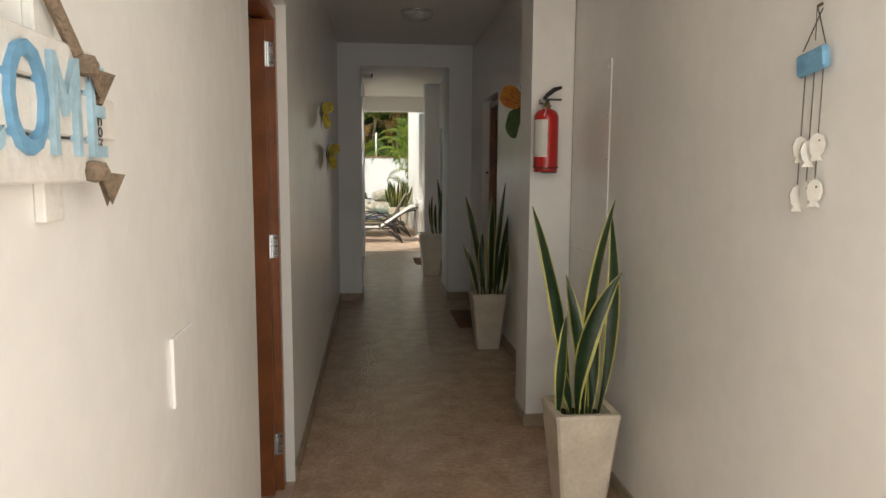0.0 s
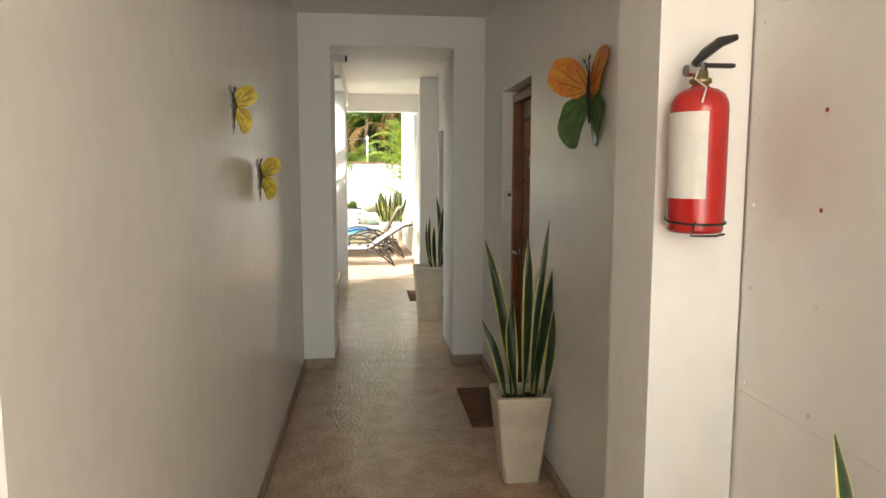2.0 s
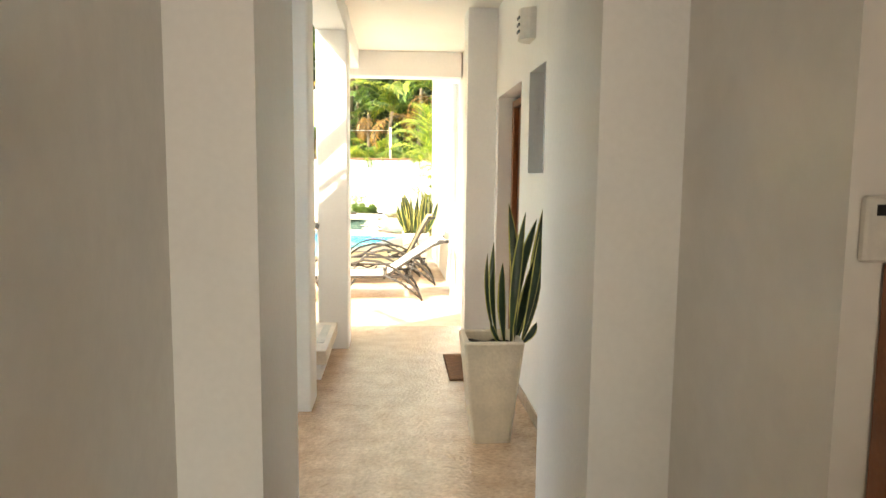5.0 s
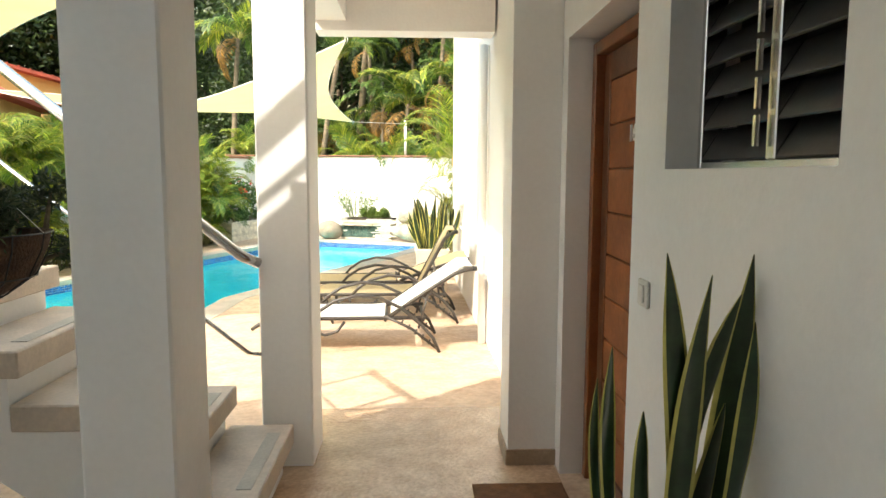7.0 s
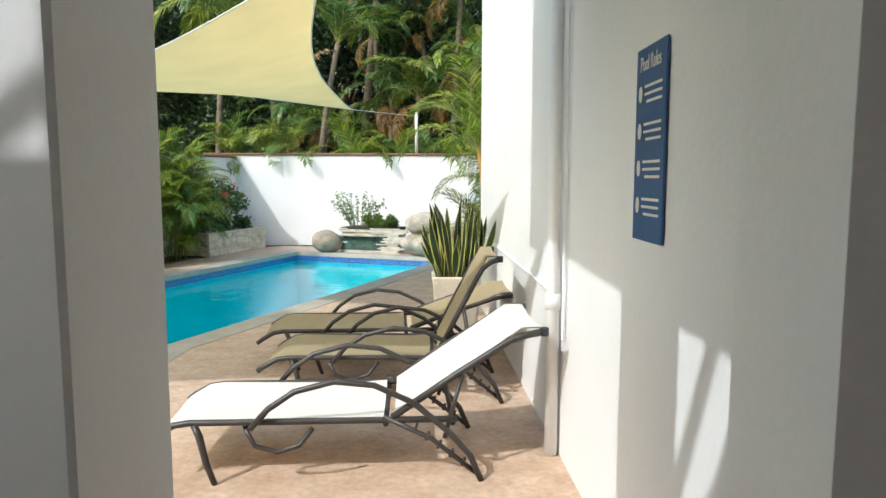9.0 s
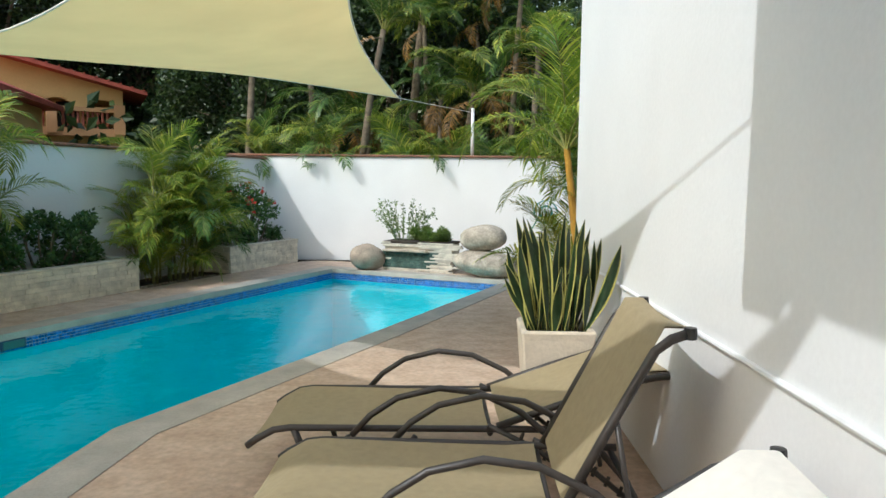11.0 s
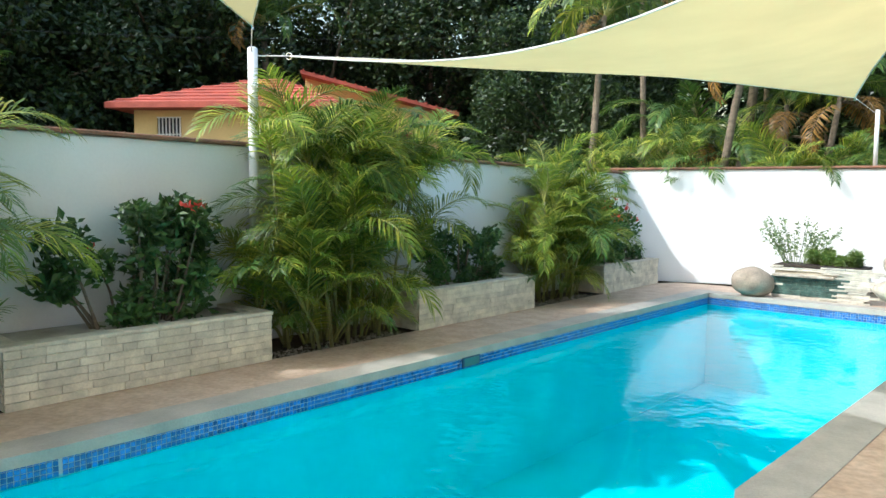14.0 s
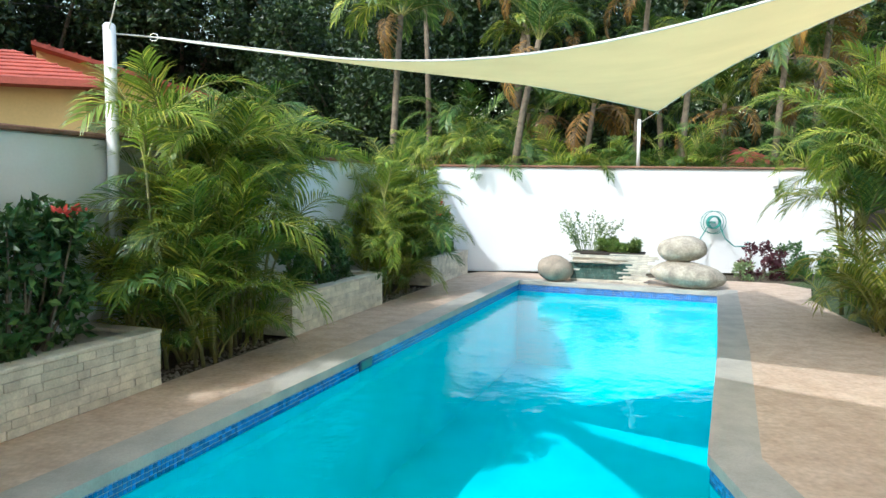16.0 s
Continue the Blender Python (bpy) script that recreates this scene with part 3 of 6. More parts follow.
g.box((1.088, 8.75, 0.004), (1.1, 10.655, 0.085), c=0.003).box((0.848, 11.738, 0.004), (1.1, 11.75, 0.085), c=0.003).box((0.848, 11.75, 0.004), (0.86, 12.05, 0.085), c=0.003)
structure("baseboard", g, SKIRT, "thin beige stone skirting along the walls", "skirting")

# thin sheet fixed on the wall
t = thing("wall_panel", pose(XN, 0, 0), "thin white board screwed flat on the corridor wall", "panel")
Geo().box((-0.006, 3.69, 1.02), (-0.0005, 4.255, 1.93), c=0.002).ob("board", GLOSSW, t)
sg = Geo()
for y in (3.72, 3.98, 4.22):
    for z in (1.05, 1.28, 1.48, 1.68, 1.90):
        sg.tube([(-0.006, y, z), (-0.008, y, z)], 0.005, 8)
sg.ob("screw", CHROME, t)
tagged(Geo().box((XL, 1.895, 0.995), (XL + 0.007, 2.03, 1.125), c=0.002).ob("blank_plate", GLOSSW), "blank white painted cover plate on the wall", "cover plate")

# fire extinguisher
t = thing("fire_extinguisher", pose(0.922, 4.188, 1.420) @ Matrix.Diagonal((0.92, 1, 0.92, 1)), "red fire extinguisher with a white label on a wall bracket", "extinguisher")
Geo().lathe([(0, 0.004), (0.058, 0.004), (0.062, 0.0), (0.066, 0.008), (0.066, 0.018), (0.068, 0.03), (0.068, 0.30), (0.066, 0.318), (0.058, 0.336), (0.042, 0.348), (0.024, 0.353), (0.022, 0.356), (0, 0.356)], 28).ob("cylinder", RED, t, smooth=True)
Geo().lathe([(0.020, 0.354), (0.020, 0.362), (0.026, 0.364), (0.026, 0.374), (0.017, 0.377), (0.017, 0.392), (0, 0.392)], 16).ob("neck", mat("worn_brass", (0.42, 0.34, 0.16), 0.4, 0.2, 20, 80, 0.1, metal=0.8), t, smooth=True, label="worn brass valve neck")
lg = Geo()
for k in range(11):
    a = radians(168 + 92 * k / 10)
    for z in (0.085, 0.292):
        lg.v.append((0.0693 * math.cos(a), 0.0693 * math.sin(a), z))
for k in range(10):
    lg.f.append((2 * k, 2 * k + 2, 2 * k + 3, 2 * k + 1))
    lg.mi.append(0)
lg.ob("sticker", PAPER, t, smooth=True, label="white printed paper sticker")
vg = Geo().tube([(0, 0, 0.385), (0, 0, 0.412)], 0.014, 12).box((-0.010, -0.010, 0.402), (0.085, 0.010, 0.412), c=0.003)
vg.tube([(-0.02, 0, 0.408), (0.008, -0.004, 0.436), (0.042, -0.008, 0.462), (0.082, -0.010, 0.474)], [0.008, 0.013, 0.013, 0.008], 8)
vg.ob("valve_handle", BLACK, t, label="black carrying handle and lever")
Geo().tube([(-0.02, -0.008, 0.392), (-0.045, -0.012, 0.392)], 0.014, 12).ob("gauge", CHROME, t)
Geo().tube([(-0.012, -0.015, 0.40), (-0.03, -0.03, 0.37), (-0.022, -0.068, 0.345), (-0.034, -0.074, 0.31)], 0.0022, 6).ob("seal_wire", PAPER, t, smooth=True)
bg = Geo()
bg.tube([(0.071 * math.cos(radians(a)), 0.071 * math.sin(radians(a)), 0.028 + 0.006 * math.sin(radians(a))) for a in range(0, 361, 20)], 0.003, 6)
bg.tube([(-0.03, -0.062, 0.03), (-0.04, -0.058, -0.004), (0.02, -0.066, -0.004), (0.052, -0.045, -0.002)], 0.003, 6)
bg.box((-0.012, 0.064, 0.0), (0.012, 0.078, 0.34), c=0.002)
bg.ob("wall_bracket", BLACK, t, label="black wire bracket")


def butterfly(m, size, c1, c2, label, edge=BLACK, lifts=((0.05, 0.9), (0.95, 0.45)), dull=None):
    """A sheet-metal wall butterfly with raised wings; it lies in the plane x = 0, wings lifting to +x."""
    t = thing("wall_butterfly", m, label, "wall ornament", "metal butterflies")
    Geo().tube([(0.02, 0, 0.22 * size), (0.022, 0, 0.05 * size), (0.02, 0, -0.22 * size)], [0.006, 0.013, 0.004], 8).ob("body", edge, t, smooth=True)
    ag = Geo()
    for s in (-1, 1):
        ag.tube([(0.02, 0, 0.2 * size), (0.03, s * 0.05 * size, 0.33 * size), (0.03, s * 0.09 * size, 0.36 * size), (0.03, s * 0.08 * size, 0.33 * size)], 0.0022, 5)
    ag.ob("antenna", edge, t)
    for s, (lift, spread) in zip((-1, 1), lifts):
        for nm, pts, mt in (("upper_wing", ((0, 0.16), (0.16, 0.34), (0.36, 0.36), (0.40, 0.22), (0.28, 0.04), (0.10, -0.02), (0, 0.0)), c1),
                            ("lower_wing", ((0, 0.02), (0.12, 0.0), (0.26, -0.06), (0.30, -0.22), (0.22, -0.42), (0.12, -0.44), (0.06, -0.24), (0, -0.10)), c2)):
            g = Geo()
            line = []
            for i in range(len(pts)):
                p0, p1, p2, p3 = (Vector(pts[(i + k) % len(pts)]) for k in (-1, 0, 1, 2))
                for q in (0.0, 0.25, 0.5, 0.75):
                    line.append(0.5 * (2 * p1 + (p2 - p0) * q + (2 * p0 - 5 * p1 + 4 * p2 - p3) * q * q + (3 * p1 - p0 - 3 * p2 + p3) * q ** 3))
            n = len(line)
            for lay in (0, 0.003):
                for y, z in line:
                    g.v.append((0.018 + lay + lift * abs(y) * size + 0.02 * size * math.sin(14 * z) * abs(y) / 0.3, s * y * size * spread, z * size + 0.02 * size * math.sin(9 * y)))
            g.add([], [])
            fs = [tuple(range(n)), tuple(range(2 * n - 1, n - 1, -1))] + [(i, n + i, n + (i + 1) % n, (i + 1) % n) for i in range(n)]
            g.f += fs
            g.mi += [0] * len(fs)
            w = g.ob(nm, dull if dull and lift < 0.5 else mt, t)
            vg = Geo()
            for y, z in pts[1:-1]:
                vg.tube([(0.022 + lift * 0.15 * y * size, s * 0.15 * y * size * spread, 0.05 * size + 0.15 * z * size), (0.023 + lift * 0.75 * y * size, s * y * size * spread * 0.75, z * size * 0.78)], 0.0012, 4)
            vg.ob("vein", edge, w)
    return t


YWING = mat("yellow_wing", (0.62, 0.48, 0.05), 0.4, 0.3, 25, 60, 0.05)
GWING = mat("green_wing", (0.07, 0.16, 0.02), 0.35, 0.3, 25, 60, 0.05, coat=0.3)
OWING = mat("orange_wing", (0.62, 0.14, 0.02), 0.35, 0.3, 20, 60, 0.05, coat=0.3, dark=(0.6, 0.30, 0.02))
WIREB = mat("brown_wire", (0.08, 0.06, 0.04), 0.5, 0.1)
GREYW = mat("grey_wing_back", (0.42, 0.41, 0.36), 0.45, 0.15, 20, 60, 0.05)
butterfly(pose(XL, 5.37, 1.795, 6, 0, 0), 0.22, YWING, YWING, "yellow and black sheet-metal butterfly on the corridor wall", WIREB, dull=GREYW)
butterfly(pose(XL, 5.955, 1.53, 8, 0, 0), 0.245, YWING, YWING, "small yellow and grey metal butterfly hung aslant on the wall", WIREB, dull=GREYW)
butterfly(pose(XR, 5.42, 1.855, 4, 0, 180), 0.46, OWING, GWING, "large painted metal butterfly, orange above and green below", BLACK, lifts=((0.80, 0.5), (0.02, 1.1)), dull=None)

# welcome sign
SEA = mat("sky_blue_paint", (0.20, 0.42, 0.62), 0.6, 0.2, 12, 70, 0.2)
PALESEA = mat("pale_blue_paint", (0.42, 0.60, 0.70), 0.6, 0.2, 12, 70, 0.2)
BURLAP = mat("brown_burlap", (0.28, 0.20, 0.13), 0.9, 0.25, 30, 200, 0.8)
OLDW = mat("whitewashed_board", (0.74, 0.71, 0.65), 0.7, 0.1, 9, 60, 0.3)
t = thing("welcome_sign", pose(XL, 1.302, 1.488) @ Matrix.Diagonal((1, 0.86, 0.86, 1)), "whitewashed wooden sign with raised blue WELCOME letters", "sign")
for z, h, y0, y1 in ((0.062, 0.055, -0.36, 0.30), (0.0, 0.06, -0.34, 0.36), (-0.062, 0.055, -0.36, 0.31)):
    Geo().box((0.012, y0, z - h / 2), (0.028, y1, z + h / 2), c=0.003).ob("board", OLDW, t)
for k, ch in enumerate("WELCOME"):
    text_ob("letter", ch, 0.185, pose(0.030, -0.30 + 0.096 * k, 0.0, 90, 0, 90), SEA if k in (0, 4) else PALESEA, t, 0.005, squeeze=0.66)
for y in (-0.25, 0.16):
    Geo().box((0.0, y, -0.14), (0.012, y + 0.055, 0.16), c=0.002).ob("batten", OLDW, t)
for y, z in ((0.235, 0.066), (0.255, -0.075)):
    kg = Geo().lathe([(0, -0.016), (0.015, -0.012), (0.018, 0.0), (0.013, 0.012), (0, 0.015)], 10, at=(0.034, y, z))
    kg.add([(0.036, y + 0.008, z), (0.05, y + 0.062, z - 0.005), (0.036, y + 0.05, z - 0.05), (0.04, y + 0.01, z - 0.02), (0.032, y + 0.008, z - 0.006), (0.044, y + 0.058, z - 0.012), (0.031, y + 0.046, z - 0.052)], [(0, 1, 2, 3), (4, 6, 5)])
    kg.ob("bow", BURLAP, t, label="knotted brown burlap bow")
Geo().tube([(0.03, 0.23, 0.075), (0.02, 0.13, 0.19), (0.012, 0.06, 0.27)], 0.008, 6).ob("hanger", BURLAP, t)
text_ob("tag", "WELCOME", 0.02, pose(0.030, 0.292, -0.005, 90, 90, 90), BLACK, t, 0.0005)

# wind chime of little fish
CLAY = mat("white_clay", (0.76, 0.73, 0.66), 0.7, 0.1, 20, 60, 0.2)
t = thing("wind_chime", pose(XN - 0.02, 2.235, 1.69), "blue driftwood wind chime with strings of white clay fish", "wind chime")
Geo().box((-0.012, -0.052, -0.026), (0.008, 0.056, 0.028), m=pose(0, 0, 0, -8, 0, 0), c=0.006).ob("bar", SEA, t)
sg = Geo().tube([(0, -0.045, 0.02), (0, 0.0, 0.128)], 0.0016, 5).tube([(0, 0.045, 0.03), (0, -0.02, 0.12)], 0.0016, 5)
sg.tube([(0, 0.0, 0.128), (0.012, 0.0, 0.135)], 0.004, 6).tube([(0, 0.002, 0.13), (0, 0.0, 0.05)], 0.0012, 5)
for y, z in ((-0.036, -0.30), (-0.004, -0.32), (0.030, -0.335)):
    sg.tube([(0, y, -0.02), (0.0, y + 0.004, z)], 0.0015, 5)
sg.ob("string", WIREB, t)
for y, z, turn in ((-0.032, -0.20, 25), (0.0, -0.215, 75), (0.033, -0.205, 80), (-0.034, -0.31, 20), (-0.002, -0.315, 5), (0.034, -0.325, 85)):
    fg = Geo()
    out = ((0, 0.030), (0.013, 0.022), (0.019, 0.004), (0.014, -0.018), (0.008, -0.024), (0.014, -0.036), (-0.014, -0.036), (-0.008, -0.024), (-0.014, -0.018), (-0.019, 0.004), (-0.013, 0.022))
    n = len(out)
    for x in (-0.004, 0.004):
        fg.v += [(x, a, b) for a, b in out]
    fg.f = [tuple(range(n)), tuple(range(2 * n - 1, n - 1, -1))] + [(i, n + i, n + (i + 1) % n, (i + 1) % n) for i in range(n)]
    fg.mi = [0] * len(fg.f)
    f = fg.ob("fish", CLAY, t, m=pose(0, y, z, 0, 0, turn))
    Geo().box((-0.0046, -0.009, 0.010), (0.0046, -0.005, 0.014)).ob("eye", BLACK, f)

# ceiling lamp
t = thing("ceiling_lamp", pose(0.40, 6.55, 2.75), "round glass ceiling lamp with a metal rim, unlit", "lamp")
Geo().lathe([(0.0, 0.0), (0.14, 0.0), (0.145, -0.012), (0.13, -0.02)], 28).ob("rim", CHROME, t, smooth=True)
Geo().lathe([(0.132, -0.018), (0.12, -0.045), (0.08, -0.068), (0.03, -0.078), (0.0, -0.08)], 28).ob("shade", mat("frosted_glass", (0.62, 0.62, 0.56), 0.15, 0.2, 25, 60, 0.3), t, smooth=True)

# security camera under the lintel
t = thing("security_camera", pose(-0.06, 8.10, 2.43), "small white security camera under the lintel", "camera")
Geo().box((-0.04, -0.03, -0.03), (0.0, 0.05, 0.03), c=0.006).ob("bracket", PAPER, t)
Geo().tube([(-0.03, 0.0, 0.0), (0.075, -0.03, -0.01)], 0.032, 16).ob("housing", PAPER, t, smooth=False)
Geo().tube([(0.070, -0.0286, -0.0095), (0.079, -0.0312, -0.0105)], 0.024, 16).ob("lens", BLACK, t)

# card reader beside door 28, switch beside door 16
t = thing("card_reader", pose(1.14, 7.3295, 1.37), "small white card reader in the door recess", "card reader")
Geo().box((-0.03, -0.022, -0.06), (0.03, 0.0, 0.06), c=0.005).ob("case", PAPER, t)
Geo().box((-0.012, -0.024, 0.025), (0.012, -0.0215, 0.045)).ob("window", BLACK, t)
t = thing("light_switch", pose(1.1, 10.50, 1.10), "white plastic light switch on the terrace wall", "switch")
Geo().box((-0.012, -0.042, -0.042), (0.0, 0.042, 0.042), c=0.004).ob("plate", PAPER, t)
Geo().box((-0.018, -0.020, -0.028), (-0.011, 0.020, 0.028), c=0.003).ob("rocker", PAPER, t)

# pots, plants and mats along the walls
pot(pose(0.873, 3.335, 0), 0.18, 0.27, 0.455, "whitewashed square tapered planter on the corridor floor", "tapered planters")
snake_plant(pose(0.873, 3.335, 0.41), [(-0.048, -0.222, 0.878, 0.07, 0.037), (0.029, 0.123, 0.902, 0.067, -0.046), (0.085, 0.117, 0.86, 0.063, 0.029), (-0.028, 0.124, 0.62, 0.083, -0.054), (0.071, 0.152, 0.522, 0.071, -0.012), (-0.003, -0.081, 0.601, 0.062, 0.021), (-0.105, -0.08, 0.433, 0.061, -0.008), (-0.038, -0.105, 0.243, 0.058, 0.012), (0.044, 0.042, 0.489, 0.062, 0.01)],
            "tall variegated snake plant with yellow-edged leaves", 11)
pot(pose(0.93, 5.99, 0), 0.18, 0.275, 0.455, "whitewashed square tapered planter by the plank door", "tapered planters")
snake_plant(pose(0.93, 5.99, 0.41), [(-0.044, -0.186, 0.819, 0.066, 0.028), (-0.082, -0.211, 0.436, 0.055, 0.022), (-0.063, -0.148, 0.288, 0.05, 0.011), (0.047, 0.125, 0.921, 0.05, -0.017), (0.005, 0.006, 0.835, 0.073, 0.008), (0.077, 0.205, 0.793, 0.078, -0.017), (0.102, 0.138, 0.48, 0.056, 0.011), (0.033, 0.054, 0.392, 0.05, 0.006), (-0.022, -0.051, 0.53, 0.066, -0.017), (0.066, 0.104, 0.364, 0.05, -0.008)],
            "tall dark-leaved snake plant with pale leaf edges", 12, wide=0.9)
doormat(pose(0.944, 7.03, 0.004), 0.29, 0.74, "brown coir doormat with worn lettering by the plank door", "WELCOME")
pot(pose(0.80, 9.80, 0), 0.21, 0.325, 0.58, "whitewashed square tapered planter under the louvred window", "tapered planters")
snake_plant(pose(0.83, 9.80, 0.53), [(0.098, 0.048, 0.781, 0.059, 0.023), (0.073, 0.144, 0.737, 0.056, -0.017), (0.147, 0.255, 0.77, 0.08, 0.02), (0.081, 0.205, 0.697, 0.073, -0.02), (0.122, 0.221, 0.649, 0.05, 0.017), (0.007, -0.044, 0.498, 0.03, -0.02), (0.023, -0.005, 0.559, 0.04, -0.023), (0.098, 0.198, 0.469, 0.066, 0.01), (0.125, 0.221, 0.129, 0.043, 0.013), (0.13, 0.185, 0.222, 0.037, 0.01), (0.032, -0.031, 0.124, 0.033, -0.007), (0.048, 0.029, 0.454, 0.056, -0.01), (0.125, 0.236, 0.453, 0.043, 0.023)],
            "tall variegated snake plant with broad striped leaves", 13)
doormat(pose(0.873, 11.172, 0.004), 0.41, 0.685, "plain brown coir doormat before the numbered door")

# ---- terrace things ----
plank_door("door_3", pose(1.24, 11.635, 0, 0, 0, -90), 0.95, 2.05, "closed red-brown plank door numbered 16", "16", handle=True, flip=-1)
t = tagged(thing("window_1", pose(1.22, 9.59, 1.475), "two-light window of dark glass louvres in a white recess", "window"), kind="structure")
W, HH = 0.79, 0.615
fg = Geo().box((-0.03, 0, 0), (0.03, 0.025, HH), c=0.003).box((-0.03, W - 0.025, 0), (0.03, W, HH), c=0.003).box((-0.03, W / 2 - 0.02, 0.02), (0.03, W / 2 + 0.02, HH - 0.02), c=0.003)
fg.box((-0.03, 0.025, 0), (0.03, W - 0.025, 0.02), c=0.003).box((-0.03, 0.025, HH - 0.02), (0.03, W - 0.025, HH), c=0.003)
fg.ob("window_frame", CHROME, t, label="aluminium louvre frame")
for y0 in (0.027, W / 2 + 0.022):
    sl = Geo().box((-0.05, 0, -0.004), (0.05, W / 2 - 0.05, 0.004), c=0.002)
    one = None
    for k in range(7):
        p = pose(0.0, y0, 0.065 + k * 0.084, 0, -58, 0)
        if one is None:
            one = sl.ob("louvre", LOUVRE, t, m=p)
        else:
            o = new("louvre", one.data)
            o.parent, o.matrix_basis = t, p
    lv = Geo()
    for k in range(6):
        lv.box((-0.055, y0 + (0 if y0 < 0.1 else 0.0), 0.05 + k * 0.084), (-0.045, y0 + 0.012, 0.12 + k * 0.084))
    lv.ob("lever", CHROME, t)
# the unlit room's darkness is a black sheet close behind the louvres
structure("window_back", Geo().box((1.30, 9.59, 1.475), (1.345, 10.38, 2.09)), BLACK, "black sheet painted for the dark of the room behind the louvres", "backdrop")
t = thing("wall_lamp", pose(1.1, 10.32, 2.36), "white curved wall lamp above the window, unlit", "lamp")
g = Geo()
for z in (-0.09, 0.09):
    for k in range(9):
        a = radians(90 + 180 * k / 8)
        g.v.append((0.09 * math.cos(a), 0.10 * math.sin(a), z))
for k in range(8):
    g.f.append((k, k + 1, 10 + k, 9 + k))
    g.mi.append(0)
g.f.append(tuple(range(9)))
g.mi.append(0)
g.ob("shade", PAPER, t, smooth=False)
for z in (-0.04, 0.0, 0.04):
    Geo().box((-0.093, -0.03, z - 0.008), (-0.085, 0.03, z + 0.008)).ob("slot", BLACK, t)
t = thing("pool_sign", pose(1.031, 13.02, 1.50) @ Matrix.Diagonal((1, 0.72, 1.06, 1)), "blue board with white pool rules hung on the wall", "sign")
Geo().box((-0.008, -0.19, -0.285), (0.0, 0.19, 0.285), c=0.002).ob("board", mat("sign_blue", (0.03, 0.10, 0.26), 0.5, 0.15, 5, 40, 0.05), t)
text_ob("heading", "Pool Rules", 0.062, pose(-0.009, 0.0, 0.235, 90, 0, -90), PAPER, t, 0.001)
for k in range(4):
    Geo().lathe([(0, 0), (0.024, 0), (0.024, 0.002), (0, 0.002)], 14).ob("icon", PAPER, t, m=pose(-0.009, 0.12, 0.15 - 0.11 * k, 0, -90, 0))
    bars = Geo()
    for j in range(3):
        bars.box((-0.0095, -0.15, 0.165 - 0.11 * k - 0.022 * j), (-0.0085, 0.07 - 0.03 * (j == 2), 0.173 - 0.11 * k - 0.022 * j))
    bars.ob("text_line", PAPER, t)

# drain pipe and cable trunking on the wing wall
t = thing("drain_pipe", pose(0.965, 14.22, 0), "white painted plastic drain pipe down the wall", "pipe")
Geo().tube([(0, 0, 0.004), (0, 0, 2.52)], 0.032, 16).ob("pipe", WHITE, t, smooth=True)
Geo().tube([(0, 0, 0.75), (0, 0, 0.83)], 0.038, 16).ob("socket", WHITE, t, smooth=True)
Geo().box((0.022, -0.115, 0.62), (0.036, -0.095, 2.5), c=0.004).ob("conduit", WHITE, t)
t = thing("cable_trunking", pose(0, 0, 0), "white plastic cable trunking along the wing wall", "trunking")
g = Geo()
g.tube([(1.0, 14.25, 0.80), (0.978, 15.5, 0.80), (0.930, 18.28, 0.80)], 0.011, 8)
g.ob("run", WHITE, t)


# ---- stairs ----
STEPC = mat("pale_stair_stone", (0.62, 0.52, 0.42), 0.6, 0.15, 5, 60, 0.25)
st = tagged(thing("stairs", pose(-0.20, 0, 0), "open concrete stair with thick stone treads", "stairs"), kind="structure")
RUN, RISE = 0.27, 0.197
body = [(-0.05, 0.0)]
for k in range(7):
    x1, z1 = -RUN * k, 0.240 + RISE * k
    ya, yb = (10.80 if k == 0 else 10.88), 11.72
    Geo().box((x1 - 0.31, ya, z1 - 0.10), (x1, yb, z1), c=0.006).ob("tread", STEPC, st)
    body += [(x1 - 0.05, z1 - 0.101), (x1 - 0.05 - RUN, z1 - 0.101)]
    Geo().box((x1 - 0.10, yb - 0.70, z1), (x1 - 0.04, yb - 0.12, z1 + 0.003)).ob("grip_strip", COPE, st, label="rough grey anti-slip strip")
body += [(-2.0, 1.10), (-0.42, 0.0)]
n = len(body)
g = Geo().add([(x, y, z) for y in (10.90, 11.68) for x, z in body], [tuple(range(n)), tuple(range(2 * n - 1, n - 1, -1))] + [(i, n + i, n + (i + 1) % n, (i + 1) % n) for i in range(n)])
g.ob("flight", WHITE, st, label="white plastered sawtooth flight under the treads")
Geo().box((-3.2, 9.3, 1.30), (-1.95, 11.72, 1.43), c=0.006).ob("landing", STEPC, st)
Geo().box((-3.2, 9.3, 0.0), (-3.0, 11.72, 1.30), c=0.006).ob("landing_wall", WHITE, st)
g = Geo()
prof = [(-1.75, 1.42), (-1.95, 1.44), (-1.95, 1.59), (-0.16, 3.10), (-0.16, 2.79)]
v = [(x, y, z) for y in (9.75, 10.95) for x, z in prof]
g.add(v, [tuple(range(5)), tuple(range(9, 4, -1))] + [(i, 5 + i, 5 + (i + 1) % 5, (i + 1) % 5) for i in range(5)])
for k in range(6):
    g.box((-1.78 + 0.27 * k, 9.77, 1.55 + 0.227 * k), (-1.48 + 0.27 * k, 10.93, 1.86 + 0.227 * k))
g.ob("upper_flight", WHITE, st, label="white plastered underside of the upper flight")

t = thing("stair_railing", pose(0, 0, 0), "brushed steel handrail with slim posts beside the stairs", "railing")
ry = 11.69


def rail_z(x):
    return 1.03 + 0.82 * (-0.37 - x)


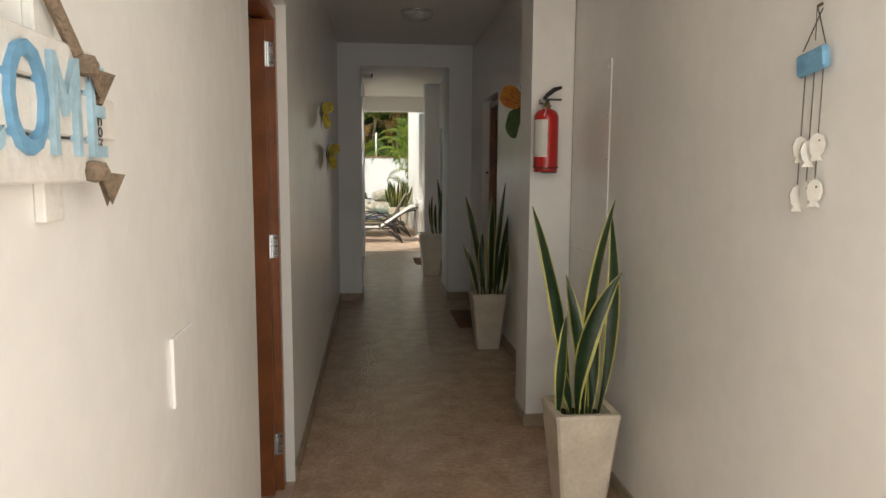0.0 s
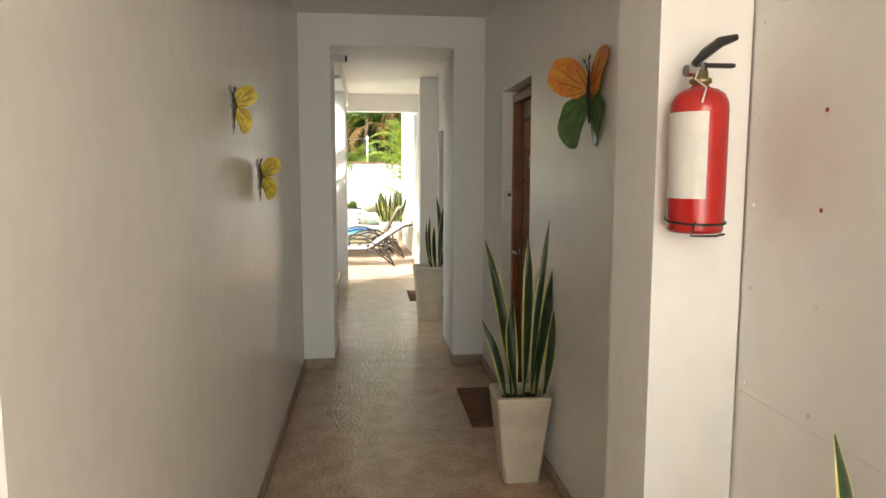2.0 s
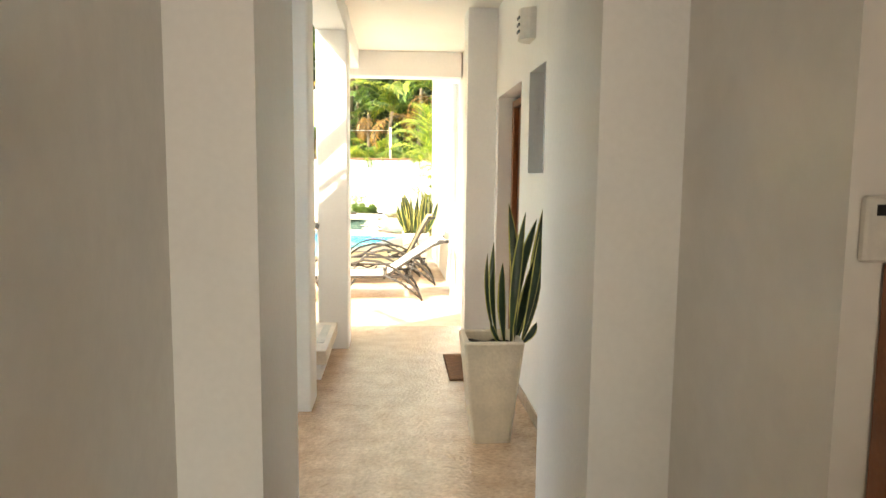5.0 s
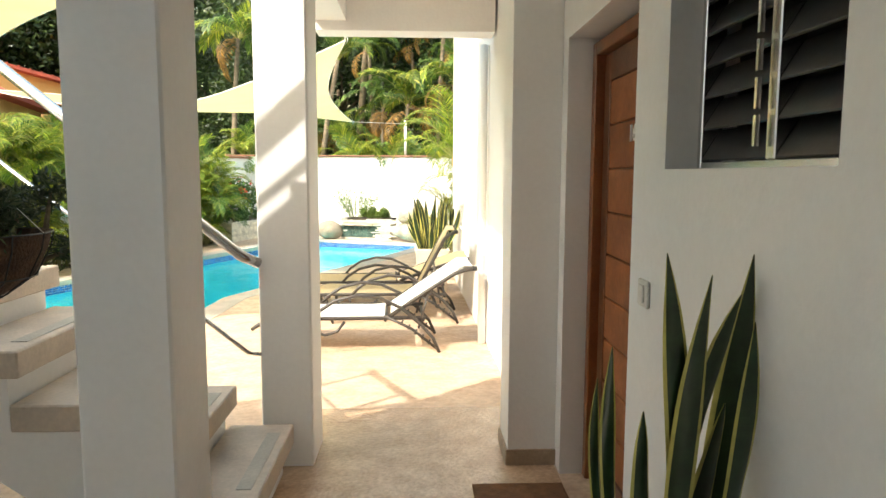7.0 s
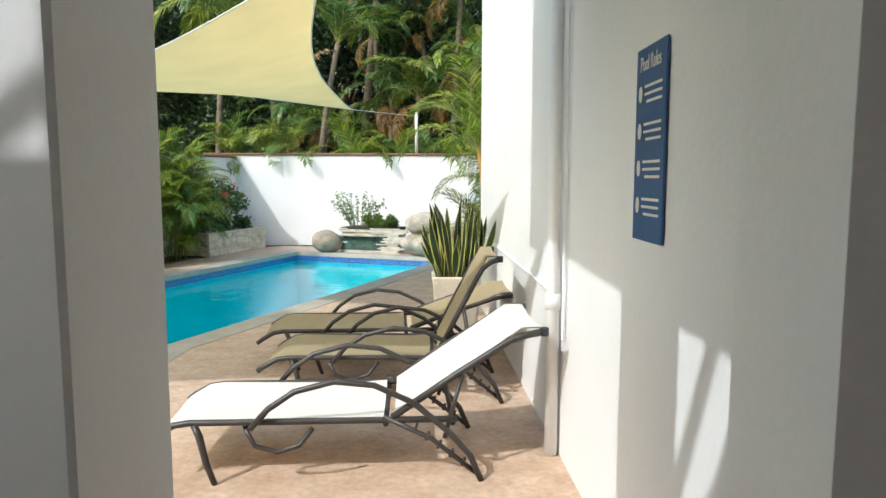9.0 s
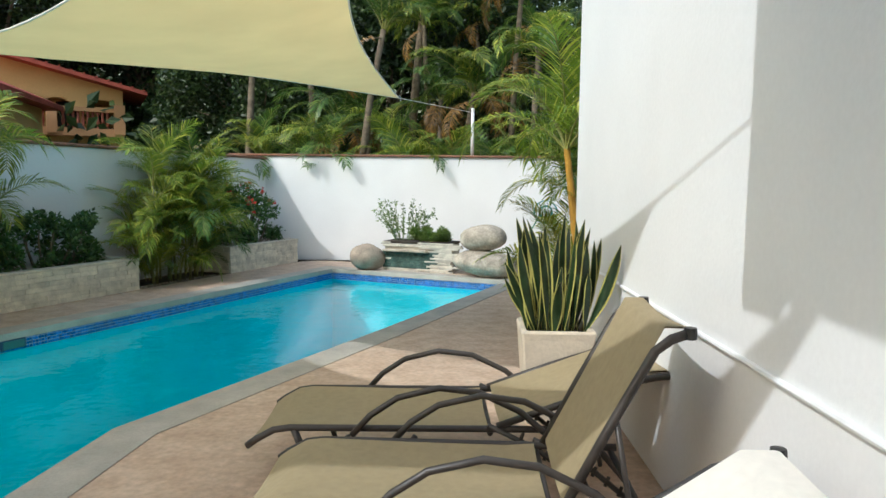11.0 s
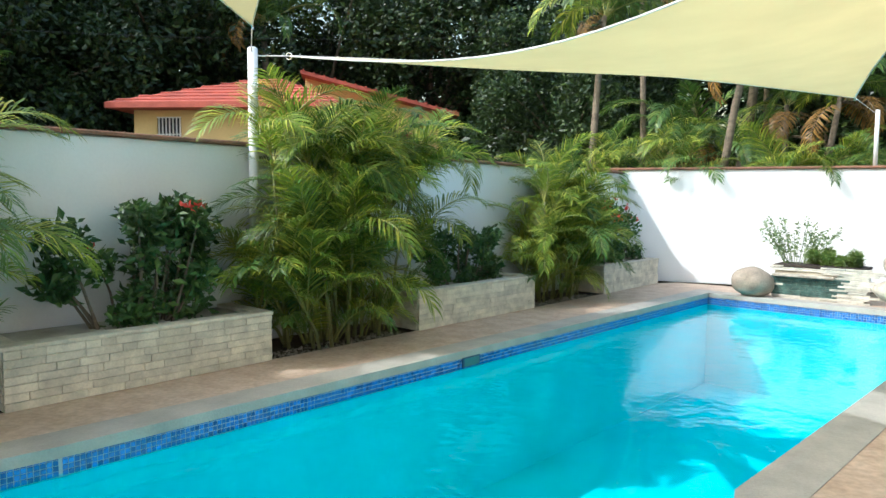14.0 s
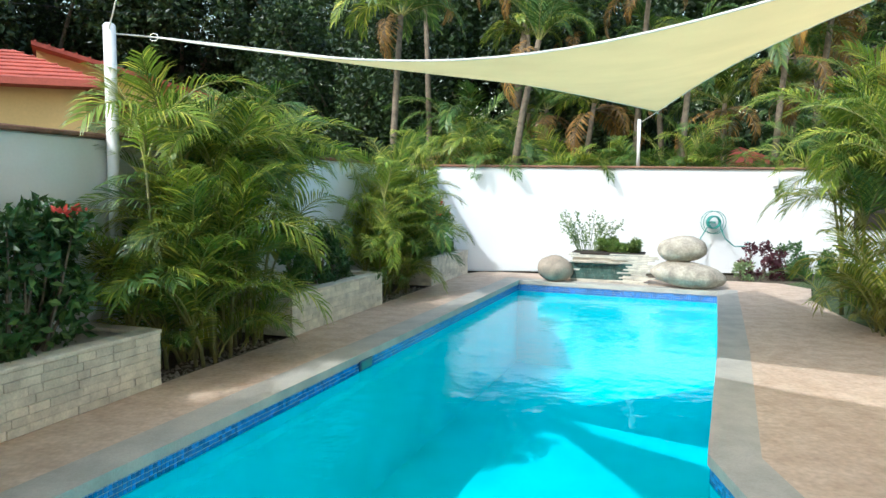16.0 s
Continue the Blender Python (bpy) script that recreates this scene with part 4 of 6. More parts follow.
Geo().tube([(-0.362, ry + 0.07, rail_z(-0.37)), (-0.42, ry, rail_z(-0.42)), (-2.0, ry, rail_z(-2.0))], 0.026, 12).ob("handrail", CHROME, t, smooth=True)
Geo().tube([(-0.362, ry + 0.07, rail_z(-0.37) - 0.45), (-0.40, ry, rail_z(-0.40) - 0.45), (-2.0, ry, rail_z(-2.0) - 0.45)], 0.010, 8).ob("rail", CHROME, t, smooth=True)
for k in (3, 6):
    x = -0.20 - RUN * k - 0.06
    z = 0.240 + RISE * k
    Geo().tube([(x, ry, z), (x, ry, rail_z(x))], 0.021, 12).lathe([(0.045, 0.0), (0.045, 0.012), (0.02, 0.016)], 14, at=(x, ry, z)).ob("post", CHROME, t, smooth=True)

t = thing("upper_railing", pose(0, 0, 0), "thick white handrail with a slim lower rail beside the upper flight", "railing")
Geo().tube([(-1.95, 10.92, 2.18), (-0.18, 10.92, 3.77)], 0.036, 10).ob("handrail", WHITE, t, smooth=True)
Geo().tube([(-1.95, 10.92, 1.96), (-1.07, 10.92, 2.66)], 0.014, 8).ob("rail", WHITE, t, smooth=True)
for x in (-1.9, -1.07, -0.25):
    Geo().tube([(x, 10.92, 1.60 + 0.845 * (x + 1.95)), (x, 10.92, 2.18 + 0.898 * (x + 1.95))], 0.02, 10).ob("post", WHITE, t, smooth=True)

# hanging basket
t = thing("hanging_basket", pose(-1.0, 10.66, 1.22), "coconut-fibre hanging basket with trailing herbs on a chain", "hanging basket")
Geo().lathe([(0.005, -0.17), (0.08, -0.15), (0.17, -0.09), (0.215, 0.0), (0.225, 0.05), (0.205, 0.05), (0.19, 0.01), (0, 0.01)], 22).ob("liner", mat("coco_fibre", (0.10, 0.055, 0.03), 0.95, 0.35, 18, 120, 1.0), t, smooth=True)
wg = Geo()
for a in range(0, 360, 30):
    c, s = math.cos(radians(a)), math.sin(radians(a))
    wg.tube([(0.23 * c, 0.23 * s, 0.05), (0.22 * c, 0.22 * s, 0.0), (0.175 * c, 0.175 * s, -0.09), (0.085 * c, 0.085 * s, -0.155), (0, 0, -0.178)], 0.0025, 5)
for r, z in ((0.232, 0.05), (0.18, -0.09)):
    wg.tube([(r * math.cos(radians(a)), r * math.sin(radians(a)), z) for a in range(0, 361, 18)], 0.0025, 5)
wg.ob("wire_frame", BLACK, t)
cg = Geo()
for k in range(16):
    z = 0.28 + 0.042 * k
    pts = [(0.011 * math.cos(radians(a)) * (k % 2), 0.011 * math.cos(radians(a)) * (1 - k % 2), z + 0.026 * math.sin(radians(a))) for a in range(0, 361, 45)]
    cg.tube(pts, 0.003, 5)
for a in (0, 120, 240):
    cg.tube([(0.228 * math.cos(radians(a)), 0.228 * math.sin(radians(a)), 0.05), (0, 0, 0.28)], 0.002, 5)
cg.ob("chain", CHROME, t, label="steel hanging chain")


# ---- garden: stonework ----
def cladded_planter(u0, u1, label, seed):
    t = thing("planter_box", uvm(u0, 0.0), label, "planter", "stone planters")
    L, D, H = u1 - u0, 0.66, 0.41
    g = Geo().box((0.0, 0.02, 0), (L - 0.02, D, H - 0.03)).box((0.0, 0.0, 0.0), (0.02, 0.02, 0.02))
    g.ob("core", JOINT, t, label="grey mortar core")
    cap = Geo().box((-0.015, -0.012, H - 0.03), (L + 0.012, 0.13, H), c=0.006).box((-0.015, 0.13, H - 0.03), (0.12, D, H), c=0.006).box((L - 0.12, 0.13, H - 0.03), (L + 0.012, D, H), c=0.006)
    cap.ob("capping", STONE, t, label="pale smooth stone capping")
    s = Geo()
    rng = random.Random(seed)
    k, m = 14, 5
    for j in range(m + 1):
        for i in range(k + 1):
            s.v.append((0.10 + (L - 0.2) * i / k, 0.12 + (D - 0.12) * j / m, H - 0.06 + rng.uniform(-0.02, 0.02)))
    for j in range(m):
        for i in range(k):
            a = j * (k + 1) + i
            s.f.append((a, a + 1, a + k + 2, a + k + 1))
            s.mi.append(0)
    s.ob("soil", SOIL, t)
    rows = 7
    rh = (H - 0.03) / rows
    sizes = [0.10, 0.14, 0.19, 0.24, 0.30]
    stones = {}

    def stone(w, mat_pose):
        key = w
        if key not in stones:
            stones[key] = Geo().box((0.001, -0.004, 0.001), (w - 0.001, 0.022, rh - 0.001), c=0.003).ob("stone", STONE, t)
            stones[key].matrix_basis = mat_pose
        else:
            o = new("stone", stones[key].data)
            o.parent, o.matrix_basis = t, mat_pose
    for r in range(rows):
        x = 0.0
        while x < L - 0.03:
            w = rng.choice(sizes)
            if L - x - w < 0.10:
                w = round(L - x, 3)
            stone(w, pose(x, rng.uniform(-0.005, 0.003), r * rh))
            x += w
        y = 0.02
        while y < D - 0.03:
            w = rng.choice(sizes)
            if D - y - w < 0.10:
                w = round(D - y, 3)
            stone(w, pose(L + rng.uniform(-0.003, 0.005) - 0.001, y, r * rh, 0, 0, 90))
            stone(w, pose(0.0 + rng.uniform(-0.003, 0.003), y + w, r * rh, 0, 0, -90))
            y += w
    return t


cladded_planter(-1.93, 0.0, "low planter clad in pale split stone with shrubs", 21)
cladded_planter(1.75, 3.83, "low split-stone planter between the palm clumps", 22)
cladded_planter(5.60, 7.40, "low split-stone planter against the back garden wall", 23)

# mosaic band under the coping
g = Geo()
tile, gap = 0.030, 0.0045
NP = len(HOLE)
for i in range(NP):
    a, b = Vector((*HOLE[i], 0)), Vector((*HOLE[(i + 1) % NP], 0))
    d = (b - a)
    L = d.length
    d.normalize()
    inn = Vector((d.y, -d.x, 0))
    if (a + b) * 0.5 is not None:
        mid = (a + b) * 0.5 + inn * 0.05
        c0 = Vector((sum(p[0] for p in HOLE) / NP, sum(p[1] for p in HOLE) / NP, 0))
        if (c0 - mid).dot(inn) < 0 and i not in (4, 5, 6):
            inn = -inn
    m0 = Matrix(((d.x, inn.x, 0, a.x), (d.y, inn.y, 0, a.y), (0, 0, 1, 0), (0, 0, 0, 1)))
    for k in range(int(L / tile)):
        for r in range(4):
            g.box((k * tile + gap, 0.0, -0.165 + r * tile + gap), ((k + 1) * tile, 0.006, -0.165 + (r + 1) * tile), m=m0)
gr = Geo()
for i in range(NP):
    a, b = HOLE[i], HOLE[(i + 1) % NP]
    q = [(POOL[j][0] * 0.12 + HOLE[j][0] * 0.88, POOL[j][1] * 0.12 + HOLE[j][1] * 0.88) for j in (i, (i + 1) % NP)]
    gr.prism([a, b, q[1], q[0]], -0.17, -0.045)
structure("pool_grout", gr, GROUT, "pale grout band behind the mosaic tiles", "trim")
tagged(g.ob("pool_mosaic", MOSAIC), "band of small blue glass mosaic tiles along the waterline", "tiles", kind="stuff")
t = thing("pool_skimmer", uvm(1.45, 0.925), "dark skimmer opening in the mosaic band", "skimmer")
Geo().box((-0.12, -0.022, -0.145), (0.12, -0.004, -0.055), c=0.004).ob("frame", mat("dark_blue_frame", (0.03, 0.07, 0.13), 0.4, 0.1), t)
Geo().box((-0.10, -0.026, -0.135), (0.10, -0.020, -0.068)).ob("flap", mat("green_flap", (0.05, 0.16, 0.15), 0.4, 0.1), t)


def boulder(m, size, seed, label, tone=ROCK):
    bm = bmesh.new()
    bmesh.ops.create_icosphere(bm, subdivisions=4, radius=1.0)
    for v in bm.verts:
        p = v.co.copy()
        k = 1 + 0.07 * noise.noise(p * 1.4 + Vector((seed, 0, 0))) + 0.02 * noise.noise(p * 5 + Vector((seed, 3, 0)))
        v.co = Vector((p.x * size[0], p.y * size[1], p.z * size[2])) * k
    me = bpy.data.meshes.new("boulder")
    bm.to_mesh(me)
    bm.free()
    me.polygons.foreach_set("use_smooth", [True] * len(me.polygons))
    me.materials.append(tone)
    o = new("boulder", me)
    o.matrix_basis = m
    return tagged(o, label, "rock", "rocks by the pool")


boulder(Matrix.Translation(uv(6.95, 1.62, 0.20)) @ pose(0, 0, 0, 0, 8, 10), (0.29, 0.25, 0.215), 1, "rounded brown river boulder beside the waterfall", mat("brown_rock", (0.42, 0.34, 0.25), 0.8, 0.25, 6, 50, 0.6))
boulder(Matrix.Translation(uv(7.0, 3.63, 0.195)) @ pose(0, 0, 0, 0, 6, -18), (0.53, 0.38, 0.205), 2, "large flat pale boulder at the pool's corner")
boulder(Matrix.Translation(uv(7.08, 3.53, 0.575)) @ pose(0, 0, 0, 0, -4, -15), (0.37, 0.31, 0.205), 3, "pale rounded boulder stacked on a larger one")

# waterfall block of stacked slate
SLATE = mat("stacked_slate", (0.66, 0.62, 0.52), 0.75, 0.18, 10, 60, 0.5, rand=0.22)
WETSL = mat("wet_slate", (0.12, 0.20, 0.17), 0.25, 0.3, 12, 60, 0.4, rand=0.2)
t = thing("waterfall_block", uvm(7.04, 1.86) @ pose(0, 0, 0, 0, 0, -90), "low waterfall wall of stacked slate strips", "waterfall")
rng = random.Random(31)
FW = 1.12
Geo().box((0.02, 0.03, 0), (FW - 0.02, 0.55, 0.44)).ob("core", JOINT, t)
made = {}
for r in range(18):
    x = -rng.uniform(0, 0.05)
    z = r * 0.026
    while x < FW:
        w = rng.choice((0.16, 0.22, 0.30, 0.38))
        wet = 0.06 < x + w / 2 < 0.80 and 1 < r < 12
        if r in (13, 14) and 0.06 < x + w / 2 < 0.72:
            x += w
            continue
        key = (w, wet)
        p = pose(x, rng.uniform(-0.012, 0.010), z)
        if key not in made:
            made[key] = Geo().box((0.001, 0, 0.001), (w - 0.002, 0.07, 0.0245), c=0.004).ob("slate", WETSL if wet else SLATE, t, m=p)
        else:
            o = new("slate", made[key].data)
            o.parent, o.matrix_basis = t, p
        x += w
Geo().box((0.03, -0.10, 0.315), (0.78, 0.20, 0.345), c=0.006).ob("spout_slab", ROCK, t, label="flat stone spout slab")
Geo().box((0.05, 0.05, 0.345), (0.74, 0.06, 0.395)).ob("slot", BLACK, t)
Geo().box((0.0, 0.0, 0.44), (FW, 0.55, 0.475), c=0.008).ob("soil", SOIL, t)


# ---- garden: leaves ----
def leaf_cloud(name, mats, pts, size, seed, parent=None, up=0.3, slim=0.45, label="", m=None):
    """Many small pointed leaves at the given places; rows of (point, material slot)."""
    rng = random.Random(seed)
    g = Geo()
    for p, slot in pts:
        L = size * rng.uniform(0.6, 1.3)
        d = Vector((rng.gauss(0, 1), rng.gauss(0, 1), rng.gauss(up, 0.8))).normalized()
        s = d.cross(Vector((rng.gauss(0, 1), rng.gauss(0, 1), rng.gauss(0, 1)))).normalized() * (L * slim * 0.5)
        nrm = d.cross(s).normalized() * (L * 0.10)
        g.add([p, p + d * L * 0.45 + s + nrm, p + d * L, p + d * L * 0.45 - s + nrm, p + d * L * 0.5], [(0, 1, 4), (1, 2, 4), (0, 4, 3), (4, 2, 3)], slot)
    return g.ob(name, mats, parent, label=label, m=m)


def blob_points(centres, n, rng):
    """Points in the outer shells of several uneven balls (x, y, z, r)."""
    out = []
    tot = sum(c[3] ** 2 for c in centres)
    for x, y, z, r in centres:
        for _ in range(int(n * r * r / tot)):
            d = Vector((rng.gauss(0, 1), rng.gauss(0, 1), rng.gauss(0, 1))).normalized()
            k = r * (0.55 + 0.5 * rng.random()) * (1 + 0.25 * noise.noise(d * 2.2 + Vector((x, y, z))))
            out.append(Vector((x, y, z)) + d * k)
    return out


def shrub(m, length, depth, height, label, n, leaf, size, seed, flowers=0, category="shrub", slim=0.5, stems=14):
    t = thing("shrub", m, label, category, "garden shrubs")
    rng = random.Random(seed)
    cs = []
    for k in range(max(7, int(length * 16))):
        z = height * rng.random() ** 1.15 * 0.86 + 0.03
        cs.append((rng.uniform(-length / 2, length / 2) * (1 - 0.25 * z / height), rng.uniform(-depth / 2, depth / 2), z, rng.uniform(0.06, 0.13) * (0.5 + height)))
    sg = Geo()
    for c in cs[:stems * 2]:
        sg.tube([(c[0] * 0.55, c[1] * 0.5, 0), (c[0] * 0.8 + rng.uniform(-0.05, 0.05), c[1] * 0.8, c[2] * 0.55), (c[0], c[1], c[2])], [0.014, 0.010, 0.005], 5)
    sg.ob("stem", BARK, t)
    pts = [(p, 0) for p in blob_points(cs, n, rng) if p.z > 0.02 and abs(p.y) < depth / 2 + 0.07 and abs(p.x) < length / 2 + 0.08]
    leaf_cloud("foliage", [leaf], pts, size, seed, t, slim=slim)
    for k in range(flowers):
        c = max(rng.sample(cs, 3), key=lambda q: q[2])
        d = Vector((rng.gauss(0, 0.6), rng.gauss(0, 0.6) , abs(rng.gauss(0.8, 0.4)))).normalized()
        p = Vector(c[:3]) + d * c[3] * 1.25
        fg = []
        for _ in range(9):
            fg.append((Vector((rng.gauss(0, 0.015), rng.gauss(0, 0.015), rng.gauss(0, 0.015))), 0))
        leaf_cloud("flower", [FLOWER], fg, 0.055, seed + k, t, up=0.6, slim=0.7, m=Matrix.Translation(p), label="red hibiscus flower")
    return t


def frond_mesh(name, L, a0, bend, leaf_len, pairs, droop, seed, width=0.030):
    """One feather leaf: an arching rib with two rows of narrow leaflets. It starts at the origin, heads to +x and up."""
    rng = random.Random(seed)
    g = Geo()
    n, p, a = 14, Vector((0, 0, 0)), a0
    rib, ang = [], []
    for i in range(n + 1):
        rib.append(p.copy())
        ang.append(a)
        p = p + Vector((math.cos(a), 0, math.sin(a))) * (L / n)
        a -= bend / n * (0.5 + i / n)
    g.tube(rib, [0.011 * (1 - 0.85 * i / n) + 0.001 for i in range(n + 1)], 5, slot=1)
    for k in range(pairs):
        t = 0.14 + 0.86 * (k + 0.5) / pairs
        i = min(n - 1, int(t * n))
        q = rib[i].lerp(rib[i + 1], t * n - i)
        d = (rib[i + 1] - rib[i]).normalized()
        up = Vector((-d.z, 0, d.x))
        ll = leaf_len * (0.45 + 0.55 * math.sin(math.pi * min(1.0, 0.15 + 0.9 * t))) * rng.uniform(0.88, 1.1)
        for s in (-1, 1):
            out = (Vector((0, s, 0)) * 0.80 + d * (0.55 + 0.65 * t) + up * (0.36 - 0.15 * t) + Vector((rng.gauss(0, 0.05), rng.gauss(0, 0.05), rng.gauss(0, 0.06)))).normalized()
            fall = droop * rng.uniform(0.7, 1.3)
            e1 = q + out * ll * 0.35
            e2 = e1 + (out + Vector((0, 0, -fall * 0.55))).normalized() * ll * 0.35
            e3 = e2 + (out + Vector((0, 0, -fall * 1.5))).normalized() * ll * 0.30
            w = (d - out * d.dot(out)).normalized() * (width * 0.5) * rng.uniform(0.8, 1.15)
            g.add([q - w * 0.4, q + w * 0.4, e1 + w, e1 - w, e2 + w * 0.75, e2 - w * 0.75, e3], [(0, 1, 2, 3), (3, 2, 4, 5), (5, 4, 6)], 0)
    me = bpy.data.meshes.new(name)
    me.from_pydata(g.v, [], g.f)
    me.polygons.foreach_set("material_index", g.mi)
    return me


def frond_set(tag, mats, L, leaf_len, pairs, width):
    """Alike fronds of several shapes, from upright to hanging."""
    out = []
    for k, (a0, bend, droop) in enumerate(((1.42, 1.2, 0.45), (1.3, 1.9, 0.6), (1.15, 2.3, 0.8), (1.0, 2.4, 1.0), (0.75, 2.2, 1.1))):
        for s in range(2):
            me = frond_mesh("frond", L * (0.92 + 0.12 * s), a0 - 0.08 * s, bend + 0.15 * s, leaf_len, pairs, droop, k * 7 + s + len(tag), width)
            for q in mats:
                me.materials.append(q)
            out.append(me)
    return out


RIB = mat("frond_rib", (0.30, 0.30, 0.07), 0.5, 0.2, 8, 40, 0.1)
GREENF = frond_set("bright", [PALM, RIB], 1.35, 0.42, 36, 0.0165)
DARKF = frond_set("deep", [PALMD, RIB], 1.35, 0.42, 36, 0.0165)
YELF = frond_set("yellow", [leaf_mat("palm_leaf_yellow", (0.22, 0.22, 0.02), (0.40, 0.34, 0.04)), RIB], 1.1, 0.36, 32, 0.015)
DRYF = frond_set("dry", [PALMO, BARK], 1.4, 0.36, 26, 0.026)
FARF = frond_set("far", [PALMD, RIB], 2.0, 0.55, 36, 0.030)
FARG = frond_set("fargreen", [PALM, RIB], 2.0, 0.55, 36, 0.030)


def put_frond(t, me, p, head, scale, tilt=0.0, roll=0.0):
    o = new("frond", me)
    o.parent = t
    o.matrix_basis = Matrix.Translation(p) @ pose(0, 0, 0, 0, tilt, head) @ pose(0, 0, 0, roll, 0, 0) @ Matrix.Diagonal((scale, scale, scale, 1))


def areca(m, canes, spread, hlo, hhi, label, seed, scale=1.0, bright=0.6, sets=(0, 0), basal=10, per=6, depth=0.6, group="areca palms"):
    """A clump of cane palms."""
    t = thing("palm_clump", m, label, "palm", group)
    rng = random.Random(seed)
    A, B = sets if sets != (0, 0) else (GREENF, DARKF)
    for k in range(canes):
        a = rng.uniform(0, 2 * math.pi)
        r = spread * math.sqrt(rng.random())
        x, y = r * math.cos(a), depth * r * math.sin(a)
        h = rng.uniform(hlo, hhi)
        lx, ly = x * 0.34 + rng.gauss(0, 0.06), y * 0.3 + rng.gauss(0, 0.04)
        path = [(x, y, 0), (x + lx * 0.3, y + ly * 0.3, h * 0.5), (x + lx, y + ly, h)]
        Geo().tube(path, [0.021 * scale, 0.017 * scale, 0.013 * scale], 7).ob("cane", CANE, t, smooth=True)
        h0 = rng.uniform(0, 360)
        for j in range(per):
            me = (A if rng.random() < bright else B)[min(9, max(0, int(rng.gauss(3.2, 2.2))))]
            put_frond(t, me, (x + lx, y + ly, h - 0.02), h0 + 137.5 * j + rng.uniform(-15, 15), scale * rng.uniform(0.75, 1.1), rng.uniform(-8, 8), rng.uniform(-25, 25))
    for k in range(basal):
        a = rng.uniform(0, 360)
        r = spread * rng.uniform(0.5, 1.0)
        put_frond(t, (A if rng.random() < bright * 0.6 else B)[rng.randint(0, 4)], (r * math.cos(radians(a)), depth * r * math.sin(radians(a)), 0.05), a + rng.uniform(-50, 50), scale * rng.uniform(0.45, 0.8), 0, rng.uniform(-30, 30))
    return t


areca(uvm(0.92, -0.27), 34, 0.74, 0.15, 1.62, "dense clump of areca palms with arching green fronds", 41, 0.86, 0.80, basal=22, per=7, depth=0.36)
areca(uvm(4.70, -0.27), 20, 0.60, 0.2, 1.42, "bright green areca palm clump between two planters", 42, 0.80, 0.85, basal=14, per=7, depth=0.40)
areca(uvm(-2.95, -0.27), 20, 0.68, 0.4, 1.4, "areca palm clump with yellowing frond tips", 43, 0.90, 0.72, basal=18, per=7, depth=0.40)
areca(uvm(-5.6, -0.27), 9, 0.7, 0.6, 1.5, "areca palm clump further along the side wall", 46, 0.85, 0.6, basal=5, per=5)
areca(pose(1.80, 20.7, -0.03), 11, 0.55, 0.9, 2.2, "tall areca palms with yellow stems behind the wing wall", 44, 1.05, 0.9, basal=4, per=7, depth=1.0)
areca(pose(1.50, 19.75, -0.03), 10, 0.45, 0.15, 0.6, "low yellow-green young palms spilling over the path", 45, 0.85, 0.8, sets=(YELF, GREENF), basal=26, per=7, depth=1.0)
t = thing("young_palm", Matrix.Identity(4), "single yellow palm stem leaning past the wall", "palm")
(Geo().tube([(1.28, 19.35, -0.03), (1.10, 19.35, 0.95), (1.00, 19.35, 1.72)], [0.045, 0.04, 0.03], 10).ob("stem", mat("yellow_cane", (0.55, 0.30, 0.04), 0.45, 0.2, 6, 40, 0.1), t))
for k in range(12):
    put_frond(t, GREENF[(3 * k) % 10], (1.00, 19.35, 1.68), 137.5 * k + 8 * (k % 3), 0.9 + 0.05 * (k % 4), 0, 10 * (k % 3) - 10)

shrub(uvm(-0.95, -0.36, 0.36), 1.55, 0.34, 0.92, "dark leggy hibiscus shrub with a few red flowers in the planter", 3600, BUSH, 0.085, 51, 3)
shrub(uvm(2.80, -0.36, 0.36), 1.7, 0.34, 0.66, "dense dark green shrub filling the stone planter", 3800, BUSH, 0.070, 52, 0)
shrub(uvm(6.5, -0.36, 0.36), 1.6, 0.36, 1.0, "dense dark shrub covered with red flowers", 3800, BUSH, 0.070, 53, 22)
t = thing("herb_bush", uvm(7.35, 2.08, 0.47), "airy grey-green herb with upright twigs on the waterfall", "herb", "garden shrubs")
rng = random.Random(54)
tw, pts = Geo(), []
for k in range(26):
    a, ln, out = rng.uniform(0, 6.28), rng.uniform(0.35, 0.66), rng.uniform(0.05, 0.42)
    base = Vector((0.10 * math.cos(a) * rng.random(), 0.16 * math.sin(a), 0))
    tip = base + Vector((out * math.cos(a) * 0.6, out * math.sin(a) * 1.2, ln))
    bow = Vector((0, 0, 0.06 * rng.random()))
    path = [base.lerp(tip, i / 8) + bow * (4 * i / 8 * (1 - i / 8)) for i in range(9)]
    tw.tube(path, [0.006 - 0.0005 * i for i in range(9)], 5)
    for i in range(2, 9):
        for _ in range(5):
            pts.append((path[i] + Vector((rng.gauss(0, 0.014), rng.gauss(0, 0.014), rng.gauss(0, 0.02))), 0))
tw.ob("twig", HERB, t)
leaf_cloud("foliage", [HERB], pts, 0.050, 54, t, slim=0.55)
shrub(uvm(7.30, 2.62, 0.465) @ pose(0, 0, 0, 0, 0, 90), 0.74, 0.40, 0.20, "low feathery green groundcover on the waterfall", 4200, leaf_mat("moss_leaf", (0.15, 0.23, 0.045), (0.27, 0.35, 0.08)), 0.075, 55, 0, "groundcover", 0.16, 4)
